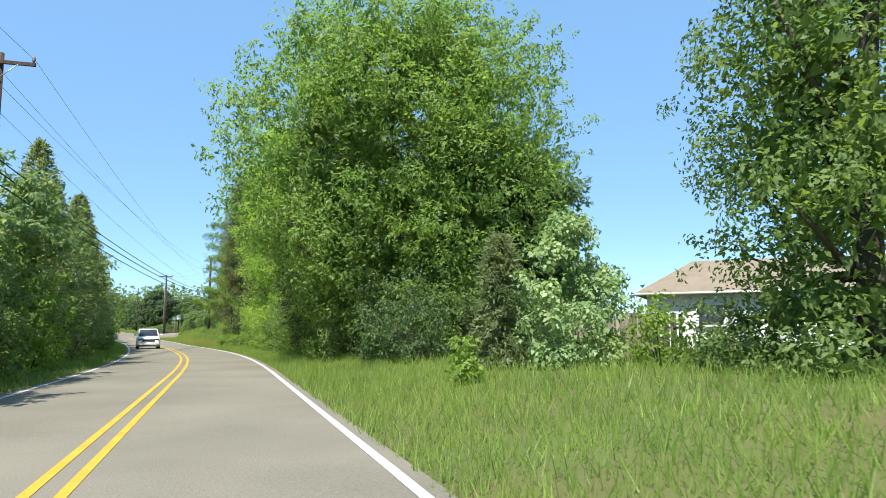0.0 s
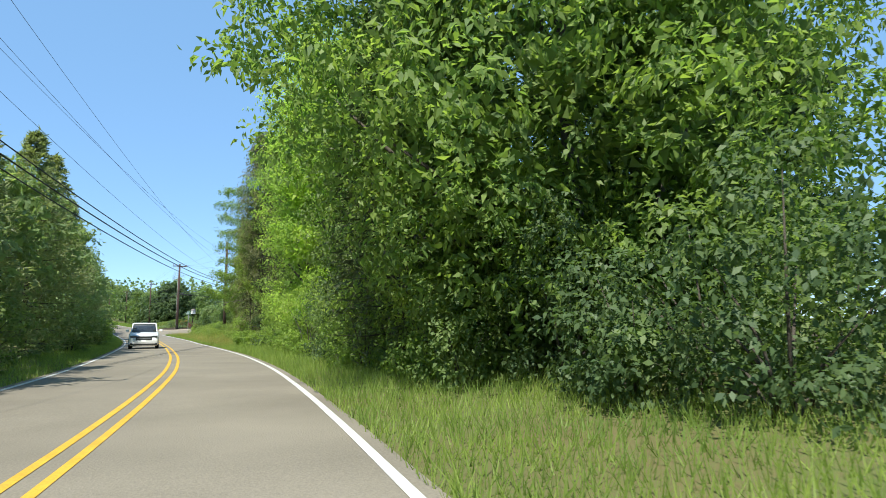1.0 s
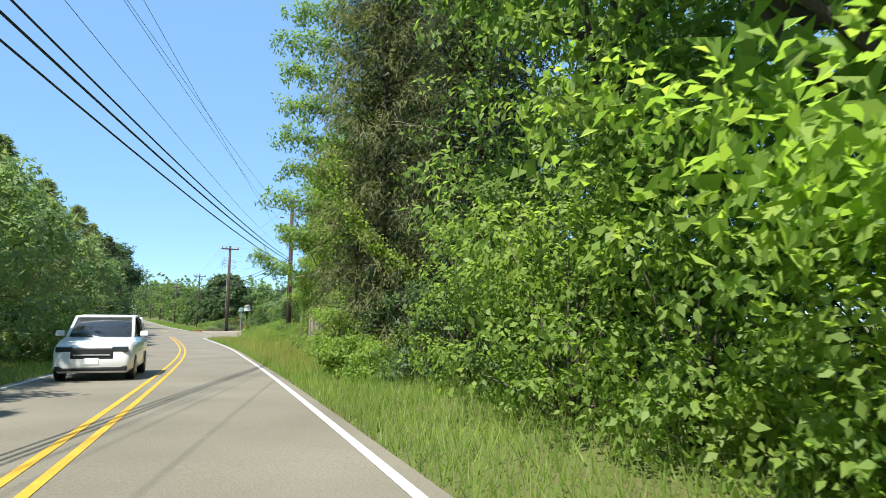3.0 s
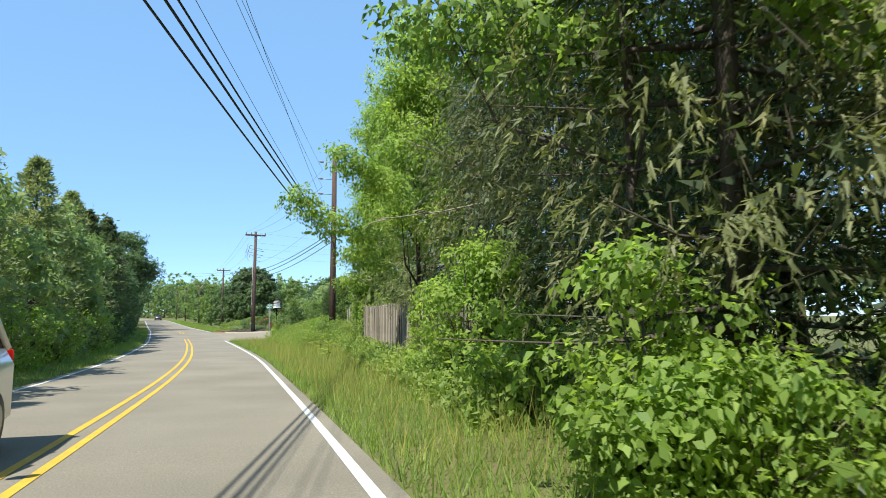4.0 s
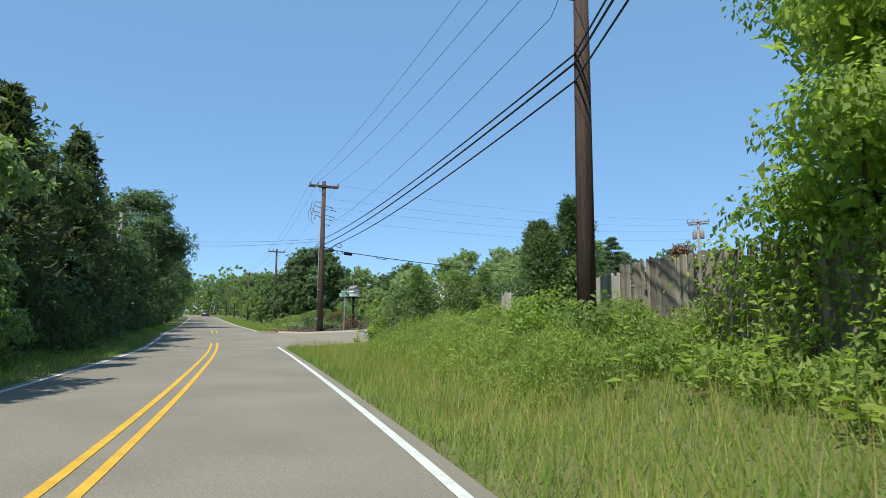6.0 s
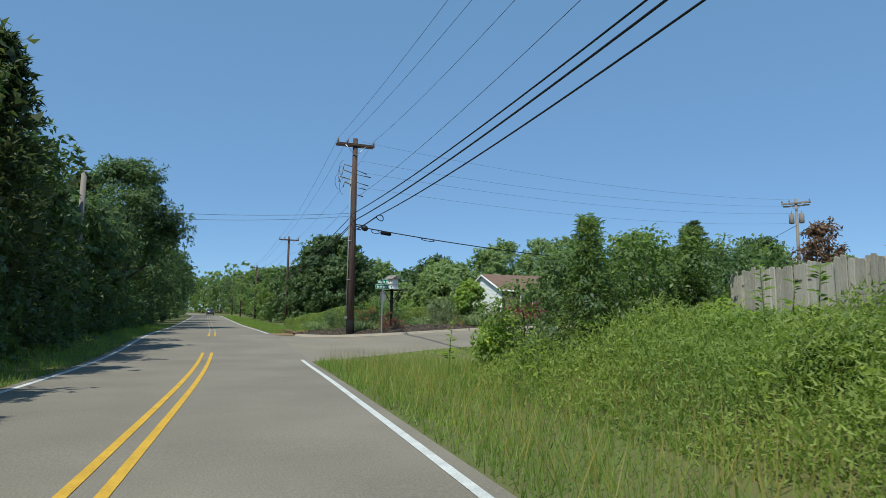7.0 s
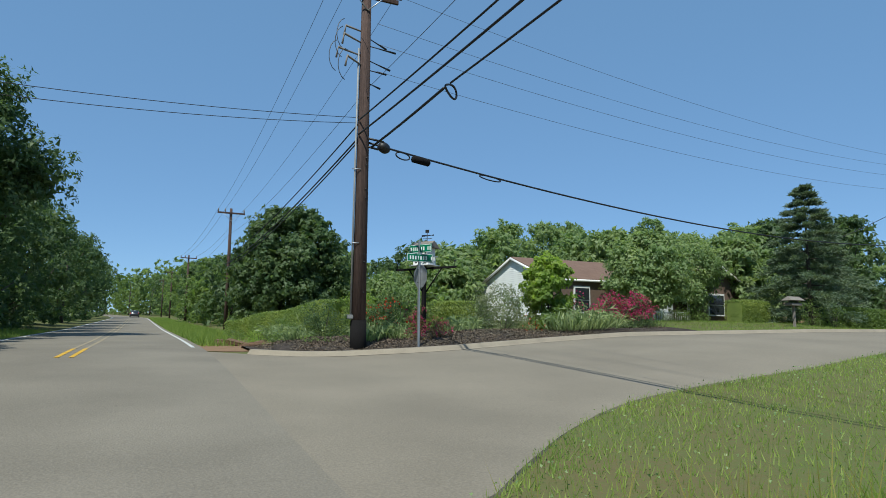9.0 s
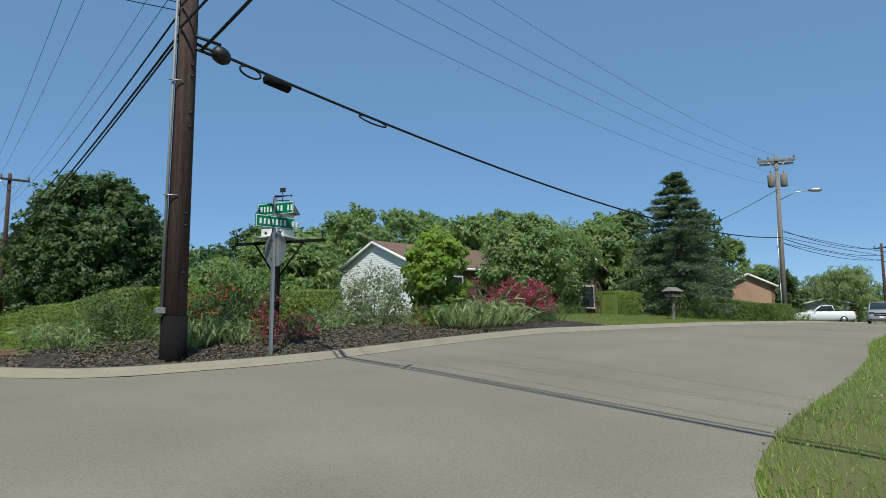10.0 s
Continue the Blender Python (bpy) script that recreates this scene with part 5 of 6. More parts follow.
def hedge(x0, y0, x1, y1, h, w, label, seed, leaf="boxhedge", n=9000, size=0.06, end=None):
    """A clipped hedge: an inner block of twigs clothed in small leaves."""
    rng = np.random.default_rng(seed)
    a, b = np.array((x0, y0)), np.array((x1, y1))
    ln = np.linalg.norm(b - a)
    d = (b - a) / ln
    s = np.array((-d[1], d[0]))
    top = thing("hedge", label, "hedge")
    verts, faces = [], []
    m = max(3, int(ln / 0.8))
    for i in range(m + 1):
        p = a + d * ln * i / m
        z = lz(*p)
        q = 0.86 * (1 + 0.04 * math.sin(i * 1.7))
        tall = h + ((end or h) - h) * i / m
        for o, hh in ((-0.44, -0.1), (-0.45, 0.8), (-0.32, 0.95), (0.32, 0.95), (0.45, 0.8), (0.44, -0.1)):
            e = p + s * w * o * q
            verts.append((e[0], e[1], z + hh * tall * 0.97))
    for i in range(m):
        faces += [(i * 6 + k, i * 6 + k + 1, i * 6 + k + 7, i * 6 + k + 6) for k in range(5)]
    faces += [tuple(range(6)), tuple(range(m * 6, m * 6 + 6))[::-1]]
    part("twig_core", mesh_of("twig_core", verts, faces, M[leaf]), top)
    t = rng.uniform(-0.02, 1.02, n)
    u = rng.uniform(0, 1, n)
    side = u < 0.62
    tall = h + ((end or h) - h) * np.clip(t, 0, 1)
    o = np.where(side, np.sign(rng.normal(0, 1, n)) * 0.47, rng.uniform(-0.45, 0.45, n)) * w + rng.normal(0, 0.025, n)
    hh = np.where(side, rng.uniform(0.0, 0.97, n), 1.0) * tall + rng.normal(0, 0.02, n) + 0.035 * h * np.sin(t * ln * 1.3)
    ends = rng.random(n) < 0.06
    t = np.where(ends, np.sign(t - 0.5) * 0.5 + 0.5, t)
    o, hh = np.where(ends, rng.uniform(-0.46, 0.46, n) * w, o), np.where(ends, rng.uniform(0, 1, n) * tall, hh)
    p = a + d * (ln * t)[:, None] + s * o[:, None]
    base = np.c_[p, land(p[:, 0], p[:, 1]) + hh]
    k = size * rng.uniform(0.7, 1.4, n)
    part("foliage", leaf_mesh("foliage", base, unit(rng.normal(0, 1, (n, 3)) + (0, 0, 0.6)), k, k * 0.8, M[leaf], rng, blade=True), top)


def build_garden():
    # mulch bed behind the kerb
    xs = np.arange(-1.6, 13.8, 0.35)
    verts, faces = [], []
    n = 16
    for x in xs:
        y0 = float(far_edge(x)) + 0.17
        y1 = y0 + (3.2 if x < -0.6 else 7.0 if x < 9 else 3.4)
        for k in range(n):
            t = k / (n - 1)
            y = y0 + (y1 - y0) * t
            verts.append((x, y, lz(x, y) + 0.09 + 0.28 * math.sin(math.pi * min(1, t * 1.2)) ** 0.7 * smooth((x + 1.6) / 1.5) * (1 - 0.6 * smooth((x - 5) / 5)) - 0.2 * (t > 0.97) + 0.03 * noise.noise((x * 3, y * 3, 0))))
    for i in range(len(xs) - 1):
        faces += [(i * n + k, (i + 1) * n + k, (i + 1) * n + k + 1, i * n + k + 1) for k in range(n - 1)]
    tagged(part("mulch_bed", mesh_of("mulch_bed", verts, faces, M["mulch"], smooth=True)), "dark shredded bark mulch of the corner garden", "flower bed", kind="structure")
    rng = np.random.default_rng(51)
    m = 22000
    x = rng.uniform(-1.4, 13.6, m)
    t = rng.uniform(0, 1, m)
    y = far_edge(x) + 0.22 + t * 2.6
    z = land(x, y) + 0.09 + 0.28 * np.sin(np.pi * np.minimum(1, t * 0.45)) ** 0.7 * smooth((x + 1.6) / 1.5) * (1 - 0.6 * smooth((x - 5) / 5)) + 0.012
    ob = part("bark_chips", leaf_mesh("bark_chips", np.c_[x, y, z], unit(rng.normal(0, 1, (m, 3)) * (1, 1, 0.35)), 0.07, 0.03, M["bark_chip"], rng, blade=True))
    tagged(ob, "loose shredded bark chips on the flower bed", "mulch", kind="stuff")
    # clay patch and split logs at the bed's end
    pts = [(-1.9 + 1.5 * math.cos(a) * (1 + 0.15 * math.sin(3 * a)), 37.4 + 2.2 * math.sin(a)) for a in np.linspace(0, 2 * math.pi, 22)[:-1]]
    cv = [(-1.9, 37.4, lz(-1.9, 37.4) + 0.03)] + [(x, y, lz(x, y) + 0.012) for x, y in pts]
    tagged(part("clay_patch", mesh_of("clay_patch", cv, [(0, 1 + k, 1 + (k + 1) % 21) for k in range(21)], M["clay"], smooth=True)), "bare reddish clay at the bed's end", "bare earth", kind="structure")
    for i in range(7):
        sx, sy = -1.75 + 0.3 * i + rng.normal(0, 0.05), 39.2 - 0.75 * i + rng.normal(0, 0.15)
        bm = bmesh.new()
        bmesh.ops.create_cube(bm, size=1)
        bmesh.ops.scale(bm, vec=(0.75 + 0.35 * rng.random(), 0.2, 0.16), verts=bm.verts)
        bmesh.ops.bevel(bm, geom=bm.edges[:], offset=0.035, segments=1, affect="EDGES")
        for v in bm.verts:
            v.co += Vector(rng.normal(0, 0.02, 3))
        st = part("split_log", bm_mesh("split_log", bm, M["log_wood"]), at=pose(sx, sy, lz(sx, sy) + 0.1, rng.normal(0, 6), rng.normal(0, 6), -60 + rng.normal(0, 20)))
        tagged(st, "rough split log edging the mulch", "log", "logs edging the bed")
    # hedges
    hedge(2.5, 41.0, 0.1, 50.5, 1.5, 1.15, "long clipped box hedge falling away behind the flower bed", 52, n=26000, size=0.06, end=0.75)
    hedge(5.6, 40.2, 7.6, 39.6, 1.25, 0.9, "clipped hedge block behind the roses", 53, n=7000)
    hedge(2.6, 40.6, 4.6, 40.4, 1.2, 0.9, "clipped hedge block behind the roses", 54, n=7000)
    hedge(25.1, 42.1, 27.4, 42.3, 1.15, 1.2, "low rounded clipped yellow-green box hedge on the lawn", 55, n=8000, size=0.06)
    hedge(30.6, 39.6, 35.6, 38.0, 1.0, 1.1, "low dark hedge along the side street", 56, n=9000, leaf="leaf_mid", size=0.09)
    # shrubs and flowers
    bush(3.6, 37.4, 2.1, 1.1, "leafy vine heaped over a garden arbour", leaf="leaf_haze", n=4200, size=0.09, seed=600, name="vine", category="vine")
    bush(2.2, 35.3, 1.5, 0.75, "dark leafy shrub with red blossoms", leaf="leaf_dark", n=4200, size=0.07, seed=601, name="rose_bush", count=40, extra=("petal_red", 0.02, 0.075))
    bush(0.7, 36.2, 1.5, 0.8, "dark leafy shrub beside the hedge", leaf="leaf_dark", n=4200, size=0.06, seed=602, name="shrub", category="shrub")
    for i, (x, y, h) in enumerate(((2.75, 33.7, 1.05), (3.6, 34.0, 0.95), (3.3, 35.0, 1.25))):
        bush(x, y, h, 0.42, "rose bush with crimson blossoms in the mulch", leaf="rose_leaf", n=900, size=0.07, seed=605 + i, name="rose_bush", extra=("petal", 0.13, 0.055), group="rose bushes by the stop sign", count=14)
    bush(7.0, 36.3, 2.05, 1.45, "wispy grey-green shrub before the house", leaf="olive", n=6500, size=0.09, seed=610, name="shrub", category="shrub", slim=0.35, count=60, lump=0.2)
    bush(7.3, 35.0, 0.7, 0.55, "low shrub with a few reddish blossoms", leaf="leaf_mid", n=900, size=0.05, seed=611, name="shrub", category="shrub", extra=("petal_red", 0.04, 0.05))
    bush(6.1, 35.2, 0.55, 0.4, "low green shrub in the mulch", leaf="leaf_bright", n=600, size=0.05, seed=612, name="shrub", category="shrub")
    tree(8.5, 35.7, 2.8, 0.98, "small dense ornamental tree with big green leaves", foot=0.0, leaf="leaf_bright", n=8000, size=0.14, seed=613, shape=OVAL, count=60, lump=0.26, twig=0.2, slim=0.7, radius=0.05)
    for i, (x, y, h, r) in enumerate(((9.9, 35.7, 1.35, 0.85), (11.2, 35.7, 1.5, 1.0), (12.5, 36.0, 1.5, 0.95), (13.2, 36.4, 1.1, 0.7))):
        bush(x, y, h, r, "azalea bush covered in magenta blossom", leaf="leaf_dark", n=3000, size=0.06, seed=615 + i, name="azalea", category="flowering bush", extra=("petal", 0.21 if i in (1, 2) else 0.07, 0.07), group="azaleas by the street", count=22)
    bush(14.0, 36.0, 0.8, 0.6, "low green shrub at the bed's end", leaf="leaf_mid", n=900, size=0.05, seed=620, name="shrub", category="shrub")
    for i, (x, y, h, r) in enumerate(((8.4, 34.5, 1.0, 0.6), (9.2, 34.6, 1.05, 0.65), (10.0, 34.7, 0.95, 0.55), (1.3, 34.0, 0.8, 0.35), (1.8, 34.4, 0.85, 0.4), (2.3, 34.2, 0.7, 0.3), (-0.3, 35.4, 0.6, 0.3), (0.3, 36.3, 0.8, 0.4), (-0.4, 37.8, 0.7, 0.35), (0.1, 39.5, 0.7, 0.4), (4.6, 35.6, 0.75, 0.35), (5.4, 35.9, 0.8, 0.4), (5.9, 36.8, 0.8, 0.45), (6.6, 37.6, 0.9, 0.45), (0.7, 41.5, 0.6, 0.45), (0.4, 43.5, 0.5, 0.4))):
        iris_clump(x, y, h, r, 640 + i, n=190 if i < 3 else 95)
    bush(4.5, 38.2, 1.3, 0.7, "dark leafy shrub among the irises", leaf="leaf_dark", n=2600, size=0.06, seed=623, name="shrub", category="shrub")
    bush(0.0, 38.4, 1.0, 0.7, "leafy green shrub at the hedge foot", leaf="leaf_mid", n=2200, size=0.06, seed=624, name="shrub", category="shrub")
    bush(8.3, 38.4, 1.7, 1.0, "leafy green shrub before the white gable", leaf="leaf_mid", n=2800, size=0.07, seed=625, name="shrub", category="shrub")
    for i, (x, y) in enumerate(((-0.7, 36.3), (-0.6, 39.6), (0.1, 34.6), (-0.2, 42.3), (-0.6, 45.6))):
        bush(x, y, 0.55, 0.5, "low green garden plant in the mulch", leaf="leaf_bright" if i % 2 else "leaf_mid", n=900, size=0.06, seed=660 + i, name="garden_plant", category="plant", count=14, group="low plants in the corner garden")
    tree(5.2, 62.5, 8.5, 5.1, "broad rounded dark green tree behind the hedge", foot=-0.06, leaf="leaf_dark", n=36000, inner=5000, far=True, size=0.22, seed=670, shape=lambda u: math.sqrt(max(0.03, 1 - ((u - 0.4) / 0.64) ** 2)), count=210, lump=0.17, twig=0.42, slim=0.75, droop=0.15)
    bush(5.6, 47.5, 2.0, 1.3, "light green shrub beside the hedge", leaf="leaf_bright", n=2000, size=0.09, seed=671, name="shrub", category="shrub")
    bush(7.6, 44.5, 2.1, 1.5, "light green shrub behind the garden", leaf="leaf_bright", n=2000, size=0.09, seed=672, name="shrub", category="shrub")
    tree(19.3, 42.4, 4.5, 2.5, "spreading leafy tree before the corner house", foot=0.12, leaf="leaf_haze", n=22000, far=True, size=0.15, seed=673, shape=ROUND, count=110, lump=0.22, slim=0.7, radius=0.12)
    tree(24.3, 44.4, 4.9, 2.0, "small leafy tree beside the porch", foot=0.1, leaf="leaf_haze", n=11000, size=0.13, slim=0.7, seed=674, shape=ROUND, count=50)
    conifer(29.6, 40.8, 8.2, 3.3, "broad full blue-green spruce beside the side street", leaf="spruce", n=36000, seed=675, size=0.2, name="spruce_tree", tiers=17, ragged=0.35, layer=0.42)
    conifer(33.4, 42.5, 6.3, 2.6, "dark spruce behind a larger one", leaf="spruce", n=14000, seed=676, size=0.22, name="spruce_tree", tiers=15, ragged=0.4, layer=0.42)
    for i, (x, y, h) in enumerate(((27.8, 39.6, 1.5), (28.7, 38.9, 1.1), (24.0, 43.6, 0.7), (22.8, 44.0, 0.6), (34.2, 37.2, 0.8), (36.6, 37.6, 0.9))):
        bush(x, y, h, 0.8, "leafy shrub on the front lawn", leaf="leaf_mid", n=1500, size=0.07, seed=680 + i, name="shrub", category="shrub", group="shrubs on the front lawn")
    for i, (x, y, h, r) in enumerate(((78.0, 51.6, 5.4, 2.8), (71, 46.4, 5.8, 3.4), (77, 47.4, 5.8, 3.6))):
        tree(x, y, h, r, "willow with trailing pale green foliage", foot=0.02, leaf="willow", n=9000, size=0.3, seed=690 + i, name="willow_tree", slim=0.22, droop=1.6, far=True, count=60, group="willows by the side street")


# Houses
def gable_house(name, label, x, y, z, lx, ly, eave, rise, wall, roof, turn=0, over=0.45, siding=False, gable_mat=None):
    """A house with its ridge along its own x: walls, gables, roof slopes with fascia."""
    top = thing(name, label, "house", pose(x, y, z, 0, 0, turn))
    hx, hy = lx / 2, ly / 2
    for nm, size, at in (("wall", (lx, 0.2, eave + 0.5), (0, -hy + 0.1, -0.5)), ("wall", (lx, 0.2, eave + 0.5), (0, hy - 0.1, -0.5))):
        part(nm, box(nm, size, M[wall], 0, at), top)
    for sx in (-1, 1):
        v = [(sx * hx, -hy, -0.5), (sx * hx, hy, -0.5), (sx * hx, hy, eave), (sx * hx, 0, eave + rise), (sx * hx, -hy, eave)]
        v += [(p[0] - sx * 0.18, p[1], p[2]) for p in v]
        f = [(0, 1, 2, 3, 4), (9, 8, 7, 6, 5)] + [(k, (k + 1) % 5, 5 + (k + 1) % 5, 5 + k) for k in range(5)]
        part("gable_wall", mesh_of("gable_wall", v, f, M[gable_mat or wall]), top)
        if siding and sx < 0:
            rows = int((eave + rise) / 0.115)
            for k in range(rows):
                zz = 0.1 + 0.115 * k
                half = hy if zz < eave else hy * max(0.02, 1 - (zz + 0.11 - eave) / rise)
                if half > 0.12:
                    bv = [(-hx - 0.026, -half, zz), (-hx - 0.026, half, zz), (-hx - 0.012, half, zz + 0.115), (-hx - 0.012, -half, zz + 0.115), (-hx, -half, zz), (-hx, half, zz)]
                    part("siding_board", mesh_of("siding_board", bv, [(0, 1, 2, 3), (4, 5, 1, 0)], M["siding"]), top)
    ang = math.atan2(rise, hy)
    ln = math.hypot(rise, hy) + over
    for sy in (-1, 1):
        d = Vector((0, sy * math.cos(ang), -math.sin(ang)))
        nrm = Vector((0, sy * math.sin(ang), math.cos(ang)))
        r0 = Vector((0, 0, eave + rise + 0.02))
        v = []
        for sx in (-1, 1):
            e = Vector((sx * (hx + over), 0, 0))
            v += [r0 + e, r0 + e + d * ln, r0 + e + d * ln + nrm * 0.09, r0 + e + nrm * 0.09]
        f = [(0, 1, 2, 3), (7, 6, 5, 4), (3, 2, 6, 7), (0, 4, 5, 1), (1, 5, 6, 2)]
        part("roof_slope", mesh_of("roof_slope", v, f, M[roof]), top)
        a, b = r0 + d * ln + Vector((-hx - over, sy * 0.01, 0)), r0 + d * ln + Vector((hx + over, sy * 0.01, 0))
        part("gutter", tubes("gutter", [([a, b], 0.07)], M["white_paint"], 6), top)
        for sx in (-1, 1):
            e = Vector((sx * (hx + over + 0.01), 0, 0))
            part("rake_board", tubes("rake_board", [([r0 + e - nrm * 0.03, r0 + e + d * ln - nrm * 0.03], 0.085)], M["white_paint"], 4), top)
    return top


def hip_house(name, label, x, y, z, lx, ly, eave, rise, wall, roof, turn=0, over=0.4):
    """A house under a hipped roof, its ridge along its own x."""
    top = thing(name, label, "house", pose(x, y, z, 0, 0, turn))
    hx, hy = lx / 2, ly / 2
    for sy in (-1, 1):
        part("wall", box("wall", (lx, 0.2, eave + 0.5), M[wall], 0, (0, sy * (hy - 0.1), -0.5)), top)
    for sx in (-1, 1):
        part("wall", box("wall", (0.2, ly - 0.4, eave + 0.5), M[wall], 0, (sx * (hx - 0.1), 0, -0.5)), top)
    ex, ey, t = hx + over, hy + over, 0.12
    ring = [(-ex, -ey), (ex, -ey), (ex, ey), (-ex, ey)]
    v = [(px, py, eave) for px, py in ring] + [(px, py, eave + t) for px, py in ring] + [(-hx + 1.7, 0, eave + rise + t), (hx - 1.7, 0, eave + rise + t)]
    f = [(3, 2, 1, 0)] + [(k, (k + 1) % 4, 4 + (k + 1) % 4, 4 + k) for k in range(4)] + [(4, 5, 9, 8), (6, 7, 8, 9), (5, 6, 9), (7, 4, 8)]
    part("roof", mesh_of("roof", v, f, M[roof]), top, "tan shingle hipped roof")
    for sy in (-1, 1):
        part("gutter", tubes("gutter", [([(-ex, sy * (ey + 0.04), eave + 0.05), (ex, sy * (ey + 0.04), eave + 0.05)], 0.06)], M["white_paint"], 6), top)
    return top


def window(parent, x, y, z, w, h, turn=0.0):
    """A framed window with a sill and two panes, set on a wall that faces -y before its turn."""
    fr = part("window", box("window", (w + 0.16, 0.08, h + 0.16), M["white_paint"], 0.01), parent, "white-framed window", at=pose(x, y, z - 0.08, 0, 0, turn))
    for k in (0, 1):
        part("pane", box("pane", (w, 0.02, h / 2 - 0.03), M["glass"], 0, (0, -0.045, 0.08 + k * h / 2)), fr, "dark glass")
    part("sill", box("sill", (w + 0.26, 0.12, 0.05), M["white_paint"], 0.01, (0, -0.04, 0)), fr)


def build_houses():
    z = lz(15, 46.0) - 0.37
    h = gable_house("house", "single-storey corner house with white siding gable and brown shingle roof", 20.2, 48.5, z - 0.1, 10.6, 7.4, 2.65, 1.4, "brown_paint", "shingle", siding=True, gable_mat="siding", over=0.16)
    window(h, -3.3, -3.72, 0.95, 0.9, 1.3)
    window(h, 0.2, -3.72, 0.95, 1.4, 1.3)
    door = part("door", box("door", (0.95, 0.06, 2.05), M["white_paint"], 0.01, (2.6, -3.73, 0.1)), h, "white front door")
    part("door_handle", tubes("door_handle", [([(2.95, -3.78, 1.1), (2.95, -3.84, 1.1)], 0.03)], M["steel"], 7), door)
    w = gable_house("house_wing", "brown front wing of the corner house under a shingle gable", 27.3, 48.6, z, 6.6, 4.6, 2.6, 1.25, "brown_paint", "shingle", turn=90)
    window(w, -3.33, 0, 0.9, 1.2, 1.2, turn=-90)
    por = thing("porch_railing", "white porch railing before the brown front wall", "railing", pose(22.6, 44.2, z))
    for zz in (0.15, 0.9):
        part("rail", box("rail", (2.6, 0.06, 0.06), M["white_paint"], 0.005, (0, 0, zz)), por)
    for k in range(17):
        part("baluster", box("baluster", (0.035, 0.035, 0.75), M["white_paint"], 0, (-1.2 + 0.15 * k, 0, 0.18)), por)
    for sx in (-1.32, 1.32):
        part("porch_post", box("porch_post", (0.12, 0.12, 2.5), M["white_paint"], 0.008, (sx, 0, -0.05)), por)
    # tan-roofed neighbour by the first stretch of road
    hz = lz(5, -72) - 0.25
    h = hip_house("house", "single-storey house with a hipped tan shingle roof behind a fence", 7.8, -73.8, hz, 16, 8, 2.4, 1.6, "white_paint", "shingle_tan", turn=-57)
    for k in range(4):
        window(h, -5.6 + 2.6 * k, -4.04, 1.2, 0.9, 0.8)
    # houses further along the side street
    gable_house("house_wing", "brown brick gable wing with pale trim beyond the spruce", 47.9, 45.6, lz(45, 44) - 0.2, 6, 3.4, 2.7, 0.85, "brick_tan", "shingle_tan", turn=25, over=0.25)
    gable_house("house", "low brown brick house with a tan shingle roof beyond the spruce", 45.6, 50.4, lz(45, 44) - 0.2, 9, 5, 1.9, 0.75, "brick_tan", "shingle_tan", turn=-65, over=0.3)
    gable_house("house", "grey-roofed house behind the willows", 84, 56, lz(60, 45) - 0.4, 10, 8, 2.6, 2.2, "brick_tan", "shingle_tan", turn=30)
    gable_house("shed", "white garage with a flat pale door", 72.5, 48.9, lz(60, 36) - 0.1, 5, 4, 2.3, 0.5, "white_paint", "shingle_tan", turn=20)


